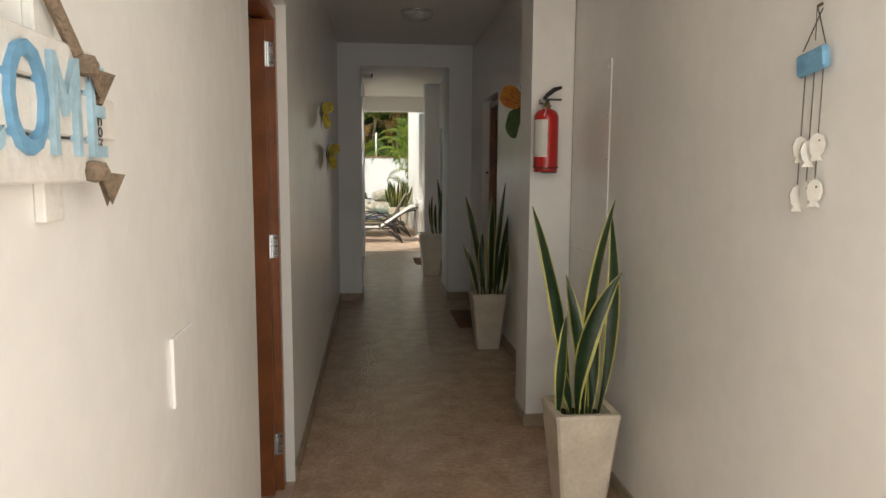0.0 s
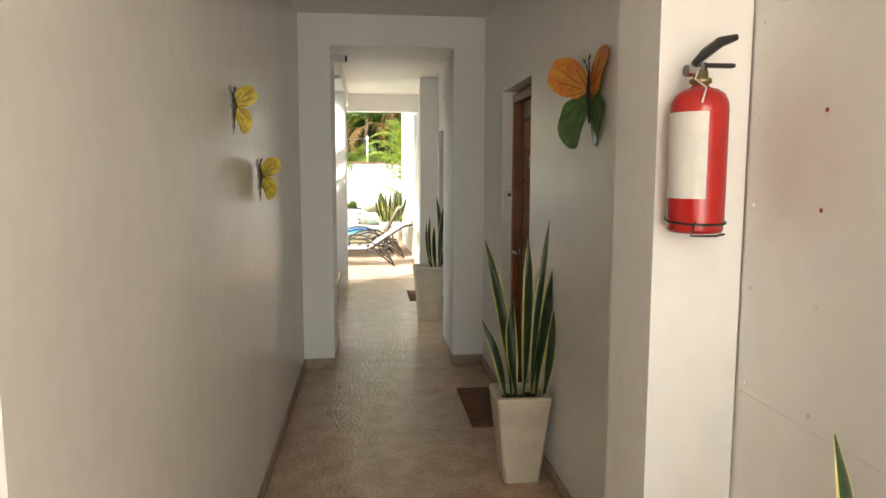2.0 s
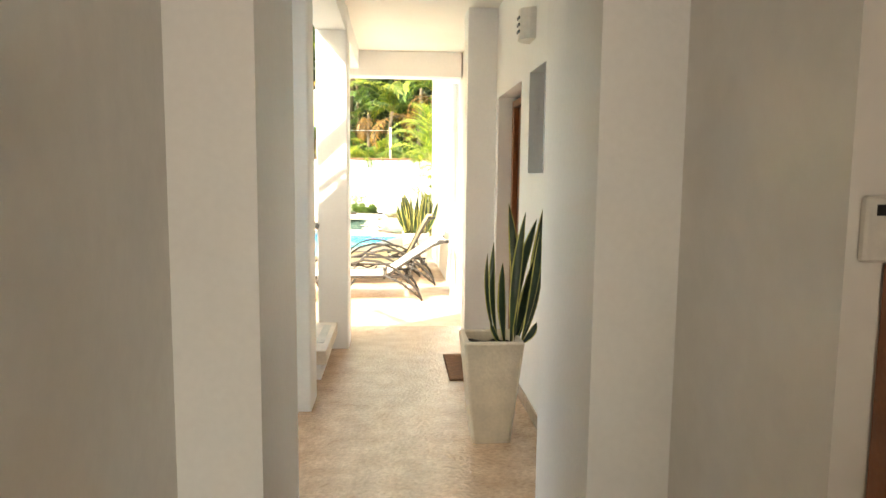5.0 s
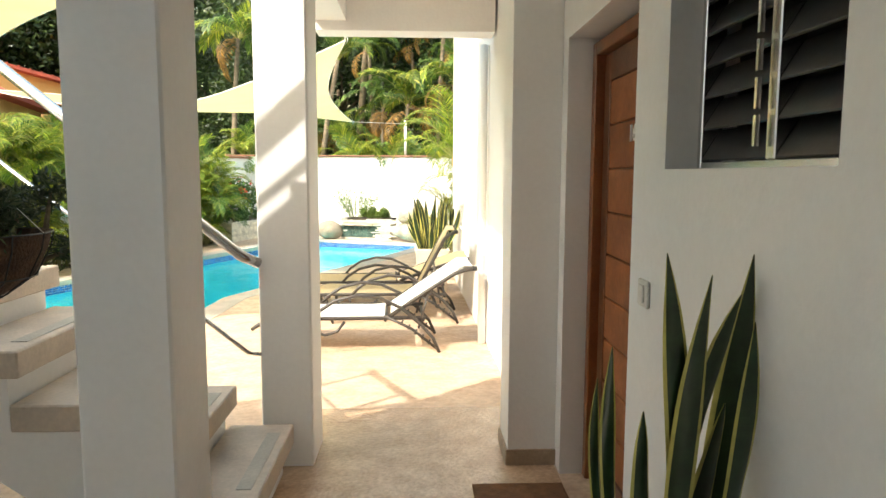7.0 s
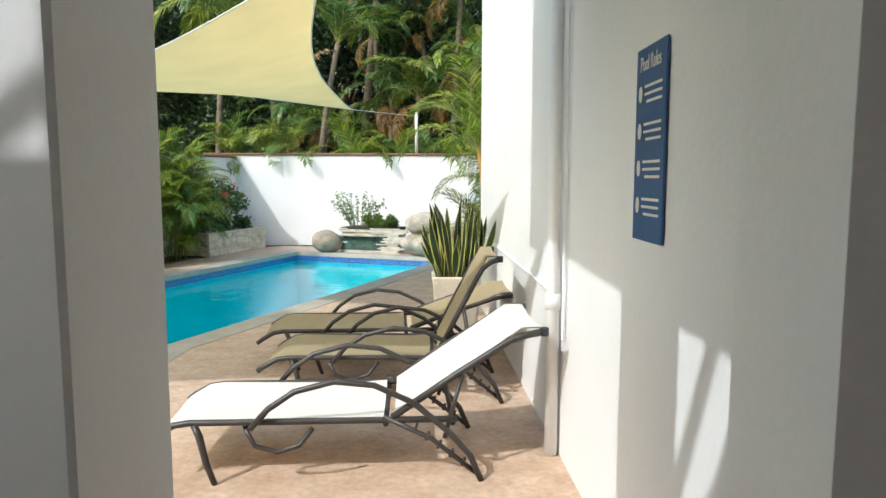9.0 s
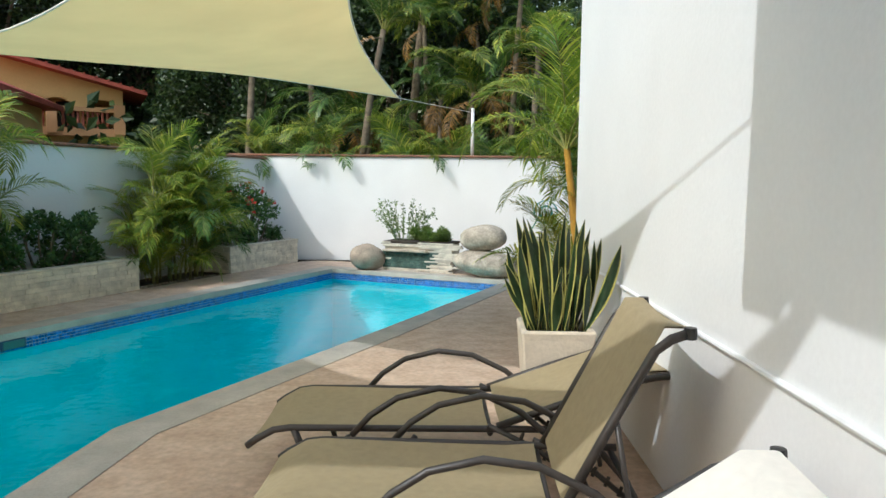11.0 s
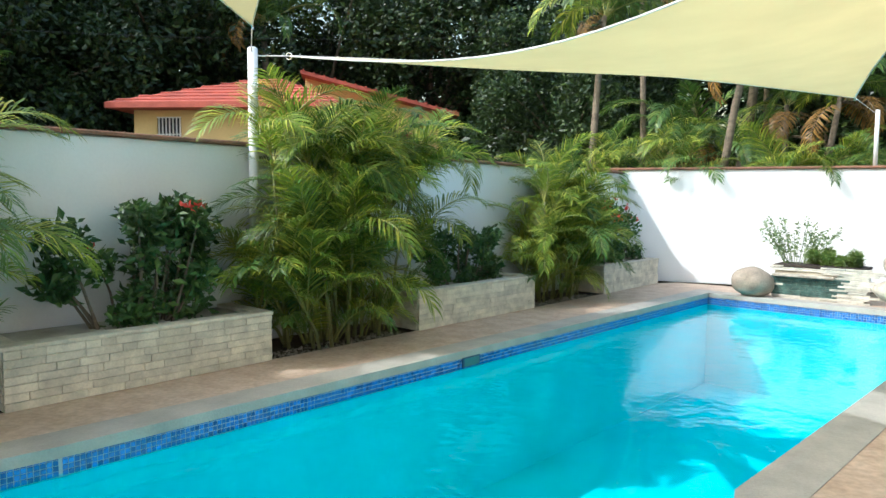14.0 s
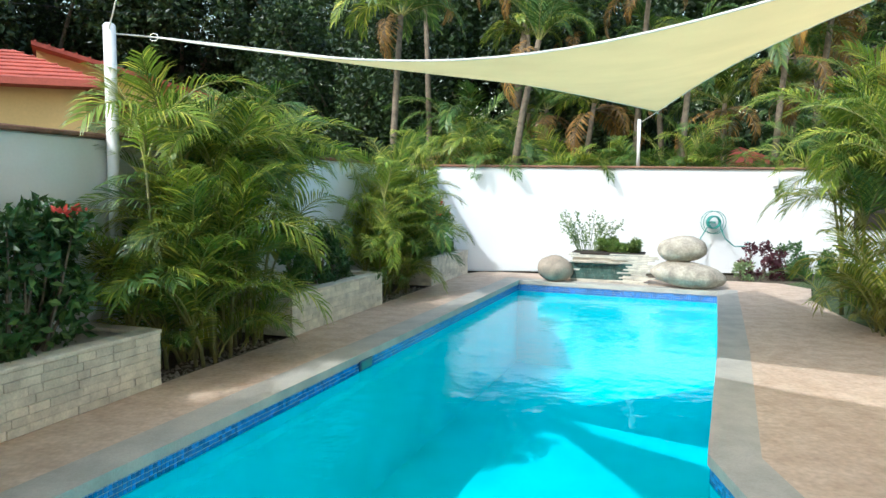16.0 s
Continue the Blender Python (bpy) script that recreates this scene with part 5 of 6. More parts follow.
shrub(pose(2.15, 24.45, -0.03), 0.7, 0.6, 0.62, "purple-leaved shrub before the garden wall", 1300, leaf_mat("purple_leaf", (0.09, 0.02, 0.03), (0.16, 0.05, 0.06)), 0.07, 56, 0)
shrub(pose(3.05, 24.40, -0.03), 1.4, 0.6, 0.60, "rounded green shrub before the garden wall", 2400, BUSH, 0.075, 57, 0)
shrub(pose(1.75, 24.2, -0.03), 0.35, 0.35, 0.28, "small pale-flowered bedding plant by the path", 500, HERB, 0.05, 58, 0)
shrub(pose(-1.0, 10.66, 1.12), 0.50, 0.50, 0.30, "grey-green trailing herb growing in the hanging basket", 2300, leaf_mat("thyme_leaf", (0.06, 0.09, 0.04), (0.15, 0.18, 0.08)), 0.045, 59, 0, "herb", 0.25, 5)
g = Geo()
lawn = [tuple(p[:2]) for p in (uv(4.9, 5.37), uv(6.3, 5.22), uv(7.6, 5.42), uv(8.1, 5.1), Vector((3.9, 24.9, 0)), Vector((6.5, 24.9, 0)), Vector((6.5, 18.7, 0)), Vector((1.3, 19.0, 0)))]
structure("lawn", g.prism(lawn, -0.034, -0.012), GRASS, "patch of short lawn beyond the path", "lawn")

# potted snake plants by the wing wall
pot(pose(0.60, 16.86, 0), 0.34, 0.42, 0.55, "square whitewashed concrete planter against the wing wall", "tapered planters")
snake_clump(pose(0.60, 16.86, 0.50), 48, 0.17, 0.30, 0.72, 0.062, "dense yellow-edged snake plants crowding a planter", 62)


# ---- loungers ----
def lounger(m, back, fabric, label, xb=1.06, lb=0.78):
    """A sling lounger. x from the foot to the head, y across; back: the backrest's rise in degrees."""
    t = thing("sun_lounger", m, label, "sun lounger", "pool loungers")
    w, zs = 0.60, 0.285
    c, s = math.cos(radians(back)), math.sin(radians(back))
    for y in (0.0, w):
        sgn = -1 if y == 0 else 1
        Geo().tube([(-0.05, y, zs - 0.085), (-0.01, y, zs - 0.055), (0.07, y, zs - 0.010), (0.14, y, zs), (0.6, y, zs), (xb + 0.05, y, zs), (1.36, y, zs)], 0.016, 8).ob("side_rail", DARKM, t, smooth=True)
        Geo().tube([(xb, y, zs + 0.012), (xb + lb * 0.45 * c, y, zs + 0.012 + lb * 0.45 * s), (xb + lb * 0.84 * c, y, zs + lb * 0.84 * s), (xb + lb * 0.93 * c + 0.02, y, zs + lb * 0.90 * s), (xb + lb * c + 0.05, y, zs + lb * 0.93 * s)], 0.017, 8).ob("back_rail", DARKM, t, smooth=True)
        Geo().tube([(0.16, y, zs - 0.01), (0.185, y + sgn * 0.012, zs - 0.06), (0.215, y + sgn * 0.02, 0.10), (0.25, y + sgn * 0.02, 0.0)], [0.016, 0.017, 0.015, 0.013], 8).ob("front_leg", DARKM, t, smooth=True)
        ya = y + sgn * 0.035
        Geo().tube([(0.42, ya, zs - 0.02), (0.50, ya, zs + 0.07), (0.62, ya, zs + 0.15), (0.80, ya, zs + 0.195), (0.98, ya, zs + 0.175), (1.16, ya, zs + 0.09), (1.32, ya, zs - 0.05), (1.42, ya, 0.12), (1.47, ya, 0.0)], 0.0145, 8).ob("arm_arch", DARKM, t, smooth=True)
        Geo().tube([(0.40, ya, zs - 0.02), (0.44, ya, zs - 0.10), (0.54, ya, zs - 0.13), (0.64, ya, zs - 0.10), (0.70, ya, zs - 0.02)], 0.012, 8).ob("loop_brace", DARKM, t, smooth=True)
        rg = Geo().tube([(1.02, y + sgn * 0.01, zs + 0.02), (1.24, y + sgn * 0.02, 0.20), (1.45, y + sgn * 0.02, 0.03)], 0.012, 7)
        for k in range(5):
            rg.tube([(1.16 + 0.055 * k, y + sgn * 0.018, 0.235 - 0.042 * k), (1.175 + 0.055 * k, y + sgn * 0.018, 0.275 - 0.042 * k)], 0.008, 6)
        rg.ob("ratchet_bar", DARKM, t, smooth=True)
        Geo().tube([(xb + lb * 0.5 * c, y, zs + lb * 0.5 * s - 0.01), (1.30, y + sgn * 0.012, 0.20)], 0.010, 7).ob("prop", DARKM, t, smooth=True)
        Geo().lathe([(0, -0.02), (0.020, -0.018), (0.022, 0.0), (0.020, 0.02), (0, 0.022)], 10, at=(xb + lb * c + 0.055, y, zs + lb * 0.93 * s)).ob("end_cap", BLACK, t)
    for x in (0.16, xb - 0.03, 1.34):
        Geo().tube([(x, 0.0, zs - 0.02), (x, w, zs - 0.02)], 0.013, 8).ob("cross_bar", DARKM, t, smooth=True)
    sg = Geo()
    prof = [(-0.05, zs - 0.075), (-0.01, zs - 0.045), (0.07, zs + 0.002), (0.14, zs + 0.012), (0.5, zs + 0.006), (0.9, zs + 0.004), (xb - 0.04, zs + 0.012)]
    back_prof = [(xb + lb * k * c + (0.05 if k == 1 else 0), zs + 0.02 + lb * (k - (0.07 if k == 1 else 0)) * s) for k in (0.02, 0.3, 0.6, 0.84, 0.93, 1.0)]
    for nm, pr in (("seat_sling", prof), ("back_sling", back_prof)):
        g = Geo()
        cols = 7
        for lay in (0.0, -0.006):
            for x, z in pr:
                for k in range(cols):
                    q = k / (cols - 1)
                    g.v.append((x, 0.012 + (w - 0.024) * q, z + lay - 0.018 * math.sin(math.pi * q)))
        nn = len(pr)
        for lay in (0, 1):
            for i in range(nn - 1):
                for k in range(cols - 1):
                    a = lay * nn * cols + i * cols + k
                    f = (a, a + cols, a + cols + 1, a + 1)
                    g.f.append(f if lay else f[::-1])
                    g.mi.append(0)
        g.ob(nm, fabric, t, smooth=True)
    return t


lounger(pose(-0.838, 15.785, 0, 0, 0, 2.5), 20, SLING, "beige sling lounger with its back slightly raised")
lounger(pose(-0.66, 15.06, 0, 0, 0, -0.5), 63, SLING, "beige sling lounger with its back raised steeply", lb=0.74)
lounger(pose(-0.88, 13.93, 0, 0, 0, 1.5), 34, SLINGW, "white sling lounger on a dark curved metal frame")


# ---- shade sails, posts, hose reel ----
def sail(corners, label, dip=0.10, sag=0.0):
    t = thing("shade_sail", Matrix.Identity(4), label, "shade sail", "shade sails")
    A, B, C = (Vector(c) for c in corners)
    mid = (A + B + C) / 3
    N = 22
    g, at = Geo(), {}
    for i in range(N + 1):
        for j in range(N + 1 - i):
            a, b = i / N, j / N
            c = 1 - a - b
            p = A * a + B * b + C * c
            edge = 4 * (a * b * (1 - c) ** 2 + b * c * (1 - a) ** 2 + a * c * (1 - b) ** 2)
            k = 1 - dip * 1.9 * edge if min(a, b, c) < 1e-6 else 1 - dip * 1.9 * edge * 0.9
            q = mid + (p - mid) * k + Vector((0, 0, -0.08 * 27 * a * b * c - sag * 4 * a * c))
            at[i, j] = len(g.v)
            g.v.append(tuple(q))
    for i in range(N):
        for j in range(N - i):
            g.f.append((at[i, j], at[i + 1, j], at[i, j + 1]))
            g.mi.append(0)
            if i + j < N - 1:
                g.f.append((at[i + 1, j], at[i + 1, j + 1], at[i, j + 1]))
                g.mi.append(0)
    g.ob("cloth", SAIL, t, smooth=True)
    hem = Geo()
    for loop in ([at[i, 0] for i in range(N + 1)], [at[0, j] for j in range(N + 1)], [at[i, N - i] for i in range(N + 1)]):
        hem.tube([g.v[k] for k in loop], 0.007, 6)
    hem.ob("hem", PAPER, t, label="pale corded hem")
    for c in (A, B, C):
        Geo().tube([c + (c - mid).normalized() * (0.012 + 0.035 * math.cos(radians(a))) + Vector((0, 0, 0.03 * math.sin(radians(a)))) for a in range(0, 361, 45)], 0.005, 6).ob("ring", CHROME, t)
    return t


sail([(-5.60, 18.33, 2.61), (-0.76, 21.12, 2.40), (-0.27, 15.15, 2.72)], "pale yellow-green triangular shade sail over the pool", 0.09, 0.41)
sail([(-5.72, 17.95, 2.80), (-0.5, 13.2, 3.0), (-5.8, 12.4, 3.9)], "second pale yellow shade sail above the near end of the pool", 0.09)


def rope(name, a, b, label, r=0.006, sag=0.0):
    a, b = Vector(a), Vector(b)
    pts = [a.lerp(b, k / 12) - Vector((0, 0, sag * 4 * (k / 12) * (1 - k / 12))) for k in range(13)]
    return tagged(Geo().tube(pts, r, 6).ob(name, PAPER if r > 0.004 else BLACK, smooth=True), label, "rope")


rope("sail_rope", (-5.60, 18.33, 2.61), (-5.86, 18.17, 2.60), "pale rope tying the sail to its post")
rope("sail_rope", (-0.27, 15.15, 2.72), (-0.26, 13.98, 3.06), "pale rope from the sail's corner to the beam")
rope("sail_rope", (-0.76, 21.12, 2.40), (0.15, 25.1, 2.66), "thin rope from the sail's tip to the far post", 0.0045)
rope("sail_rope", (-5.72, 17.95, 2.80), (-5.87, 18.13, 2.62), "short rope between the second sail and the post")
for x, y, z0, z1, nm in ((-5.88, 18.16, 0.0, 2.66, "tall white round steel post holding a sail corner"), (0.15, 25.11, 1.9, 2.72, "slim white steel post on top of the garden wall")):
    p = thing("sail_post", pose(x, y, z0), nm, "post")
    Geo().tube([(0, 0, 0), (0, 0, z1 - z0)], 0.045 if z0 == 0 else 0.03, 14).ob("tube", WHITE, p, smooth=True)
    Geo().lathe([(0.0, 0.02), (0.03, 0.016), (0.047 if z0 == 0 else 0.032, 0.0)], 14, at=(0, 0, z1 - z0)).ob("cap", WHITE, p)
t = thing("hose_reel", pose(1.45, 24.93, 0.92), "green wire hose reel hung on the garden wall", "hose reel")
TEAL = mat("teal_plastic", (0.03, 0.26, 0.22), 0.4, 0.15, 20, 60, 0.05)
for r, y in ((0.20, -0.12), (0.20, 0.0), (0.10, -0.13)):
    Geo().tube([(r * math.cos(radians(a)), y, r * math.sin(radians(a))) for a in range(0, 361, 15)], 0.006, 6).ob("ring", TEAL, t, smooth=True)
Geo().tube([(0.11 * math.cos(0.5 * a), -0.11 + 0.1 * ((a * 0.02) % 1), 0.11 * math.sin(0.5 * a)) for a in range(0, 90)], 0.012, 6).ob("hose_coil", TEAL, t, smooth=True)
Geo().tube([(-0.10, -0.1, -0.05), (-0.22, -0.1, -0.26), (-0.42, -0.25, -0.55)], 0.011, 6).ob("hose", TEAL, t, smooth=True)
Geo().tube([(0.10, -0.1, -0.05), (0.20, -0.1, -0.28), (0.36, -0.12, -0.42), (0.55, -0.1, -0.42), (0.62, -0.08, -0.34)], 0.011, 6).ob("hose_tail", TEAL, t, smooth=True)
Geo().tube([(0, -0.13, 0), (0, 0.07, 0)], 0.02, 8).ob("axle", TEAL, t)
t = thing("wall_light", pose(2.55, 25.0, 1.66), "small white wall light on the garden wall", "lamp")
Geo().box((-0.05, -0.08, -0.10), (0.05, 0.0, 0.10), c=0.012).ob("case", PAPER, t)
t = tagged(thing("window_2", pose(4.0, 24.99, 0.80), "dark framed opening in the garden wall behind palms", "window"), kind="structure")
Geo().box((0, -0.02, 0), (0.9, 0.0, 0.04)).box((0, -0.02, 0.86), (0.9, 0.0, 0.90)).box((0, -0.02, 0.04), (0.04, 0.0, 0.86)).box((0.86, -0.02, 0.04), (0.9, 0.0, 0.86)).ob("window_frame", DARKM, t)
# the opening's unlit inside is this pane's dark colour; the wall stays closed
Geo().box((0.04, -0.008, 0.04), (0.86, -0.004, 0.86)).ob("pane", mat("painted_dark_opening", (0.05, 0.035, 0.02), 0.6, 0.4, 4, 20, 0.3), t)
# gravel strip at the palms' feet
g = Geo()
rng = random.Random(77)
for u0, u1 in ((-4.5, -1.98), (0.05, 1.70), (3.88, 5.55)):
    for _ in range(420):
        p = uv(rng.uniform(u0, u1), rng.uniform(-0.35, -0.03), -0.03)
        r = rng.uniform(0.008, 0.022)
        g.add([p + Vector((r, 0, 0)), p + Vector((0, r, 0)), p + Vector((-r, 0, 0)), p + Vector((0, -r, 0)), p + Vector((0, 0, r * 0.9))], [(0, 1, 4), (1, 2, 4), (2, 3, 4), (3, 0, 4)])
tagged(g.ob("gravel", mat("pale_gravel", (0.42, 0.36, 0.28), 0.9, 0.3, 30, 80, 0.3, rand=0.3, island=True)), "scattered pale gravel at the feet of the palms", "gravel", kind="stuff")


# ---- beyond the garden walls: palms, trees, the neighbour's house ----
def tall_palm(m, h, label, seed, scale=1.0, fronds=15, dry=4, bright=0.4, lean=0.3, thick=0.075):
    t = thing("palm_tree", m, label, "palm tree", "palms behind the wall")
    rng = random.Random(seed)
    lx, ly = rng.gauss(0, lean), rng.gauss(0, lean)
    path = [(0, 0, 0), (lx * 0.2, ly * 0.2, h * 0.35), (lx * 0.55, ly * 0.55, h * 0.7), (lx, ly, h)]
    Geo().tube(path, [thick * 1.25, thick, thick * 0.85, thick * 0.7], 9).ob("trunk", BARK, t, smooth=True)
    for k in range(fronds):
        me = (FARG if rng.random() < bright else FARF)[rng.randint(0, 9)]
        put_frond(t, me, (lx, ly, h - 0.05), 137.5 * k + rng.uniform(-20, 20), scale * rng.uniform(0.7, 1.1), rng.uniform(-10, 14), rng.uniform(-25, 25))
    for k in range(dry):
        put_frond(t, DRYF[rng.randint(6, 9)], (lx, ly, h - 0.15), rng.uniform(0, 360), scale * rng.uniform(0.9, 1.3), rng.uniform(30, 60), rng.uniform(-30, 30))
    return t


rng = random.Random(90)
for k in range(26):
    x = -4.5 + 13.5 * (k + rng.random() * 0.8) / 26
    y = 26.0 + 6.0 * rng.random()
    tall_palm(pose(x, y, -0.03), rng.uniform(2.2, 6.4), "slender palm with arching and withered fronds behind the garden wall", 100 + k, rng.uniform(0.7, 1.05), rng.randint(9, 14), rng.randint(1, 5), 0.35)
for k in range(9):
    areca(pose(-3.6 + 1.35 * k + rng.uniform(-0.3, 0.3), 25.75 + rng.uniform(0, 0.5), -0.03), 5, 0.5, 1.2, 2.1, "young palms crowding behind the garden wall", 140 + k, 0.95, 0.45, basal=2, per=5, depth=0.5, group="palms behind the wall")

TREES = []


def broad_tree(m, h, r, label, seed, leaves=26000):
    """A broad-leaved tree: forked trunk and an uneven crown of leaf clumps."""
    t = thing("tree", m, label, "tree", "trees beyond the garden")
    rng = random.Random(seed)
    Geo().tube([(0, 0, 0), (0.1, 0.05, h * 0.3), (0.0, 0.1, h * 0.55)], [0.26, 0.2, 0.14], 9).ob("trunk", BARK, t, smooth=True)
    cs = []
    for k in range(30):
        a, q = rng.uniform(0, 6.28), math.sqrt(rng.random())
        z = h * rng.uniform(0.22, 0.98)
        rr = r * (1 - 0.55 * abs(z / h - 0.55))
        cs.append((rr * q * math.cos(a), rr * q * math.sin(a), z, r * rng.uniform(0.22, 0.40)))
    lg = Geo()
    for c in cs[:12]:
        lg.tube([(0, 0.05, h * 0.4), (c[0] * 0.5, c[1] * 0.5, (h * 0.4 + c[2]) / 2 + 0.2), (c[0], c[1], c[2])], [0.10, 0.06, 0.025], 6)
    lg.ob("limb", BARK, t)
    leaf_cloud("crown", [TREE], [(p, 0) for p in blob_points(cs, leaves, rng)], 0.26, seed, t, up=0.0, slim=0.55)
    return t


kinds = [broad_tree(pose(-8.0, 41.0, -0.03), 11.0, 4.6, "tall dark broad-leaved tree behind the neighbour's house", 201),
         broad_tree(pose(-19.0, 40.0, -0.03), 13.0, 5.4, "very tall shady tree with a dense dark crown", 202),
         broad_tree(pose(-3.0, 39.5, -0.03), 10.0, 4.4, "dark leafy tree rising above the palms", 203)]
spots = [(0, -25.5, 31.0, 1.15, 40), (1, -31.0, 22.0, 1.0, 100), (2, -24.0, 22.5, 0.85, 10), (0, -14.5, 42.0, 1.1, 200), (2, 3.5, 40.0, 1.15, 80), (0, 9.5, 38.0, 1.1, 140), (1, 17.0, 36.0, 0.9, 20),
         (2, -33.0, 33.0, 1.3, 250), (1, -7.0, 47.0, 1.1, 300), (0, 13.0, 46.0, 1.3, 60), (2, -20.5, 20.0, 0.72, 150), (0, -6.2, 33.5, 0.62, 20), (2, -19.5, 42.0, 0.9, 95), (1, -37.0, 12.0, 1.1, 45), (0, 22.0, 27.0, 1.0, 70), (2, 1.0, 34.0, 0.7, 240), (0, -23.0, 27.5, 0.9, 130), (1, -24.5, 36.5, 1.15, 60), (2, -29.0, 38.0, 1.3, 15), (2, -27.5, 26.0, 1.1, 190), (1, -13.5, 42.5, 0.9, 222)]
for k, x, y, s, a in spots:
    o = copy_thing(kinds[k], pose(x, y, -0.03, 0, 0, a))
    o.scale = (s, s, s)
# coconut palms above the roof
tall_palm(pose(-18.5, 35.5, -0.03), 8.2, "large dark coconut palm above the red roof", 301, 1.9, 18, 3, 0.0, 0.5, 0.16)
tall_palm(pose(-1.6, 31.5, -0.03), 7.4, "coconut palm rising over the woods", 302, 1.3, 16, 3, 0.3, 0.5, 0.12)
# scrub that closes the view between the trunks
rng = random.Random(404)
pts = []
for _ in range(15000):
    a = rng.random()
    x = -42 + 70 * a
    y = 33 + 9 * rng.random() - (11 * max(0.0, (-16 - x) / 26))
    pts.append((Vector((x, y, rng.random() ** 1.1 * (3.4 + 1.2 * noise.noise(Vector((x * 0.3, 0, 0)))))), 0))
tagged(leaf_cloud("undergrowth", [TREE], pts, 0.55, 405, up=0.2, slim=0.55), "dense dark undergrowth at the edge of the woods", "undergrowth", kind="stuff")

# the neighbour's house
hx = Vector((5.6, 1.65, 0)).normalized()
HM = Matrix.Translation((-15.75, 26.15, -0.60)) @ Matrix.Rotation(math.atan2(hx.y, hx.x), 4, "Z") @ Matrix.Diagonal((0.80, 1, 1, 1))
t = thing("neighbour_house", HM, "yellow house with a low red tiled hip roof", "house")
g = Geo()
for lo, hi in (((0, 0, 0), (0.75, 0.2, 4.25)), ((1.55, 0, 0), (6.2, 0.2, 4.25)), ((0.75, 0, 0), (1.55, 0.2, 3.05)), ((0.75, 0, 3.95), (1.55, 0.2, 4.25)), ((0, 0.2, 0), (0.2, 5.5, 4.25)), ((6.0, 0.2, 0), (6.2, 5.5, 4.25)), ((0.2, 5.3, 0), (6.0, 5.5, 4.25))):
    Geo().box(lo, hi).ob("wall", YELLOW, t)
g = Geo()
e, top = 0.55, 5.35
v = [(-e, -e, 4.25), (6.2 + e, -e, 4.25), (6.2 + e, 5.5 + e, 4.25), (-e, 5.5 + e, 4.25), (2.7, 2.75, top), (3.6, 2.75, top)]
v += [(x, y, z - 0.14) for x, y, z in v[:4]]
g.add(v, [(0, 1, 5, 4), (1, 2, 5), (2, 3, 4, 5), (3, 0, 4), (0, 6, 7, 1), (1, 7, 8, 2), (2, 8, 9, 3), (3, 9, 6, 0), (6, 9, 8, 7)])
roof = g.ob("roof", ROOFR, t)
g = Geo()
for k in range(7):
    f = (k + 0.5) / 7.5
    a, b = Vector((-e, -e, 4.25)).lerp(Vector((2.7, 2.75, top)), f), Vector((6.2 + e, -e, 4.25)).lerp(Vector((3.6, 2.75, top)), f)
    g.tube([a + Vector((0, 0, 0.01)), b + Vector((0, 0, 0.01))], 0.03, 5)
g.ob("tile_course", ROOFR, roof)
w = Geo().box((0.75, 0.05, 3.05), (1.55, 0.10, 3.95)).ob("window", BLACK, t)
bg = Geo()
for k in range(7):
    bg.box((0.80 + 0.115 * k, 0.0, 3.05), (0.83 + 0.115 * k, 0.03, 3.95))
for z in (3.05, 3.5, 3.92):
    bg.box((0.75, 0.0, z), (1.55, 0.03, z + 0.03))
bg.ob("grille", PAPER, w)
# balcony wing with arches
BM = Matrix.Translation((-20.2, 30.2, 0.0)) @ Matrix.Rotation(math.atan2(0.49, 0.87), 4, "Z")
t = thing("neighbour_balcony", BM, "yellow arched balcony wing with a terracotta balustrade", "house")
g = Geo()
g.box((5.7, 2.0, 0), (10.2, 2.2, 4.40)).box((5.7, 0.0, 0), (10.2, 2.0, 2.95)).box((5.7, 0.0, 4.03), (10.2, 0.25, 4.40))
g.add([(x, y, z) for y in (0.02, 0.23) for x, z in ((5.7, 4.40), (10.2, 4.40), (5.7, 5.46))], [(0, 1, 2), (5, 4, 3), (0, 2, 5, 3), (1, 4, 5, 2), (0, 3, 4, 1)])
for x in (6.25, 7.55, 8.85, 10.0):
    g.box((x, 0.0, 3.0), (x + 0.2, 0.25, 4.03))
for x in (6.45, 7.75, 9.05):
    for s in (0, 1):
        v = []
        for y in (0.02, 0.23):
            c = (x, 4.03) if s == 0 else (x + 1.1, 4.03)
            v.append((c[0], y, c[1]))
            for k in range(6):
                a = math.pi / 2 * k / 5
                px = x + 0.55 - 0.55 * math.cos(a) if s == 0 else x + 0.55 + 0.55 * math.cos(a)
                v.append((px, y, 3.62 + 0.41 * math.sin(a)))
        g.add(v, [tuple(range(7)), tuple(range(13, 6, -1))] + [(k, k + 1, 8 + k, 7 + k) for k in range(1, 6)])
g.ob("wall", YELLOW, t)
rg = Geo()
v = [(x, y, z) for x, z in ((5.6, 5.57), (10.9, 4.30)) for y in (-0.7, 3.2)]
rg.add(v + [(x, y, z - 0.12) for x, y, z in v], [(0, 2, 3, 1), (4, 5, 7, 6), (0, 4, 6, 2), (1, 3, 7, 5), (0, 1, 5, 4), (2, 6, 7, 3)])
roof = rg.ob("roof", ROOFR, t)
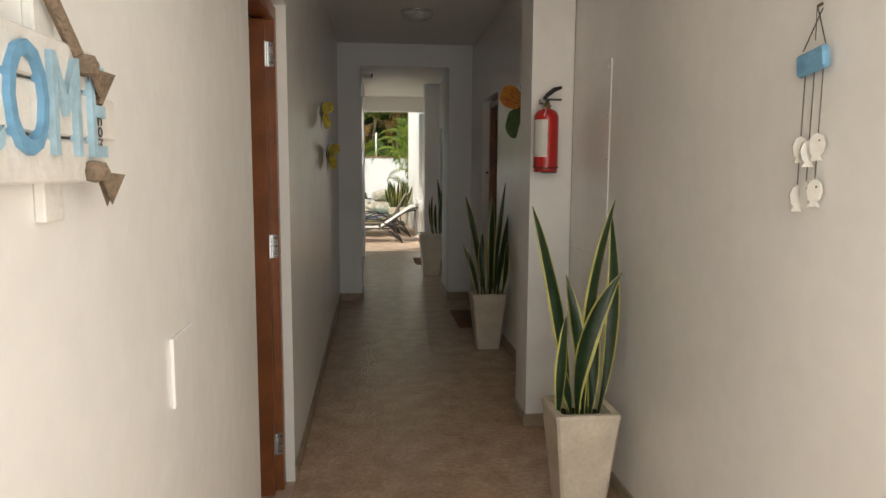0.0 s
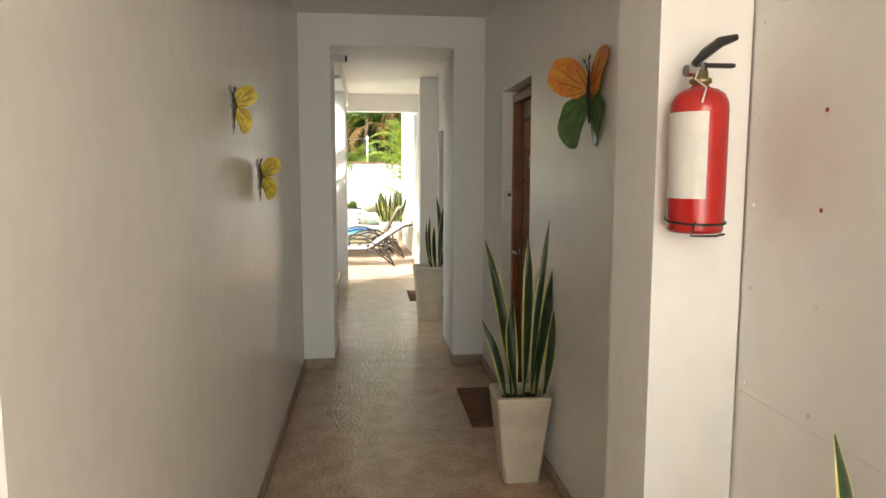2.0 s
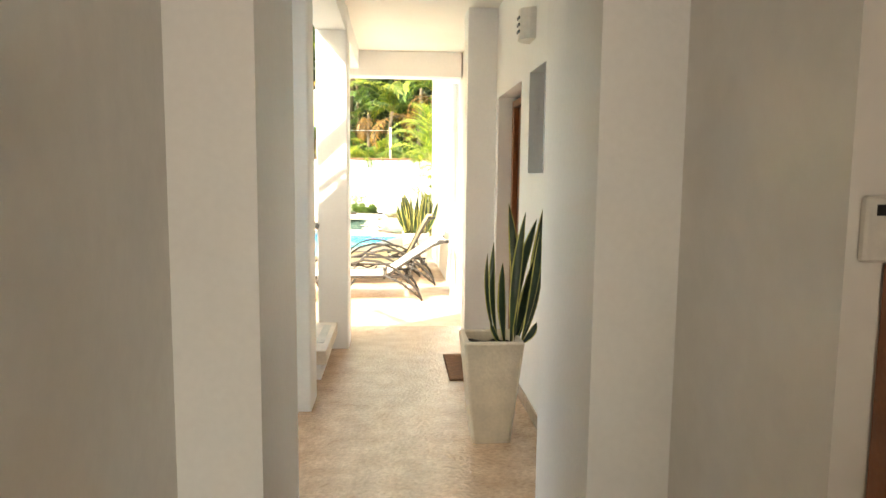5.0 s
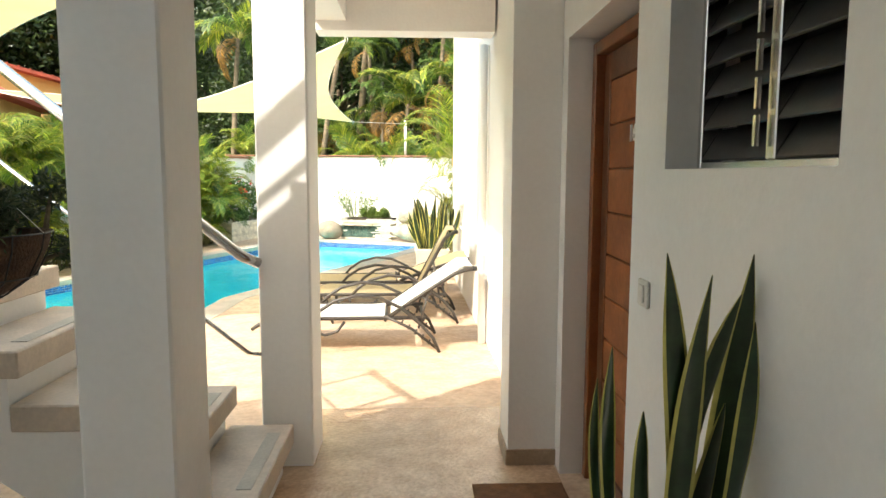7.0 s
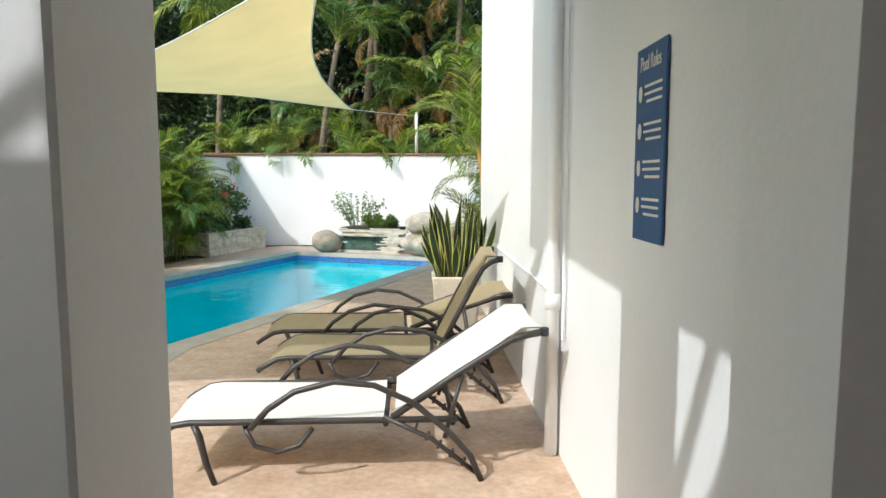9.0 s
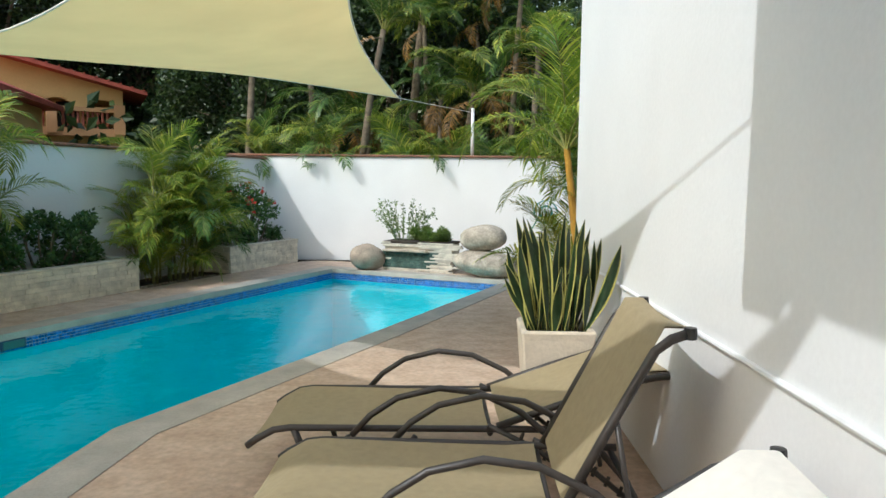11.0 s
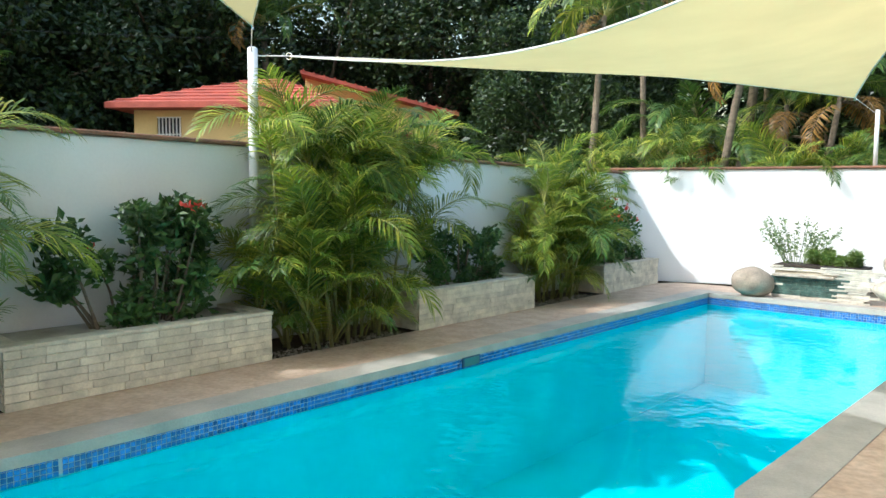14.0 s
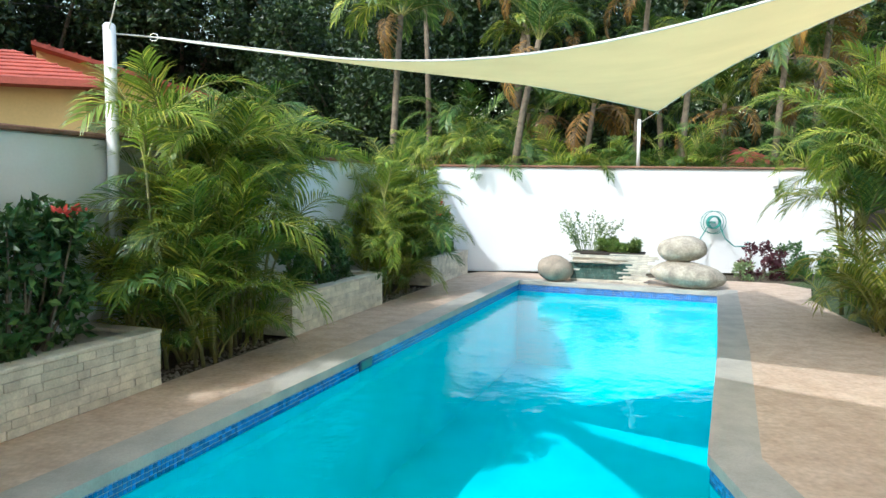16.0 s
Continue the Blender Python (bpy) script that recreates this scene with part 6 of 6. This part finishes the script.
for k in range(16):
    x = 5.7 + 0.34 * k
    z = 5.57 - 0.24 * (x - 5.6)
    o = Geo().tube([(x, -0.72, z + 0.01), (x, 3.2, z + 0.01)], 0.035, 6).ob("tile_course", ROOFR, roof)
Geo().box((5.7, -0.35, 2.82), (10.2, -0.0, 3.08), c=0.01).box((5.7, -0.35, 3.60), (10.2, -0.15, 3.75), c=0.01).box((9.9, -0.38, 2.9), (10.24, -0.05, 3.85), c=0.01).box((8.0, -0.38, 2.9), (8.3, -0.05, 3.78), c=0.01).ob("balustrade_rail", ORANGE, t)
bal = Geo().lathe([(0.05, 3.05), (0.05, 3.10), (0.025, 3.14), (0.055, 3.28), (0.03, 3.45), (0.045, 3.56), (0.045, 3.62)], 8)
one = None
TERRA = mat("terracotta_baluster", (0.42, 0.12, 0.07), 0.7, 0.2, 8, 40, 0.2)
for k in range(30):
    x = 5.8 + 0.14 * k
    if 7.95 < x < 8.35 or x > 9.85:
        continue
    p = pose(x, -0.25, 0)
    if one is None:
        one = bal.ob("baluster", TERRA, t, m=p)
    else:
        o = new("baluster", one.data)
        o.parent, o.matrix_basis = t, p
for x in (6.75, 8.2):
    Geo().box((x, 1.95, 2.95), (x + 0.7, 2.0, 4.1)).ob("door", BLACK, t)
rope("overhead_cable", (-22.0, 20.0, 5.2), (-3.0, 34.0, 6.4), "sagging black overhead cable before the trees", 0.0035, 0.6)
t = thing("garden_hut", pose(4.0, 31.0, -0.03), "small hut with a red tiled roof among the palms", "hut")
Geo().box((0, 0, 0), (1.6, 1.4, 2.2), c=0.01).ob("wall", ORANGE, t)
Geo().add([(-0.3, -0.3, 2.2), (1.9, -0.3, 2.2), (1.9, 1.7, 2.2), (-0.3, 1.7, 2.2), (0.8, 0.7, 2.75)], [(0, 1, 4), (1, 2, 4), (2, 3, 4), (3, 0, 4), (3, 2, 1, 0)]).ob("roof", ROOFR, t)
# walls that close the yard behind the entrance
box_wall("wall_yard", [((-8.0, -7.2, 0), (6.0, -7.0, 2.4)), ((-8.2, -7.2, 0), (-8.0, 0.3, 2.4)), ((6.0, -7.2, 0), (6.2, 0.3, 2.4))], WHITE, "white wall round the entrance yard")
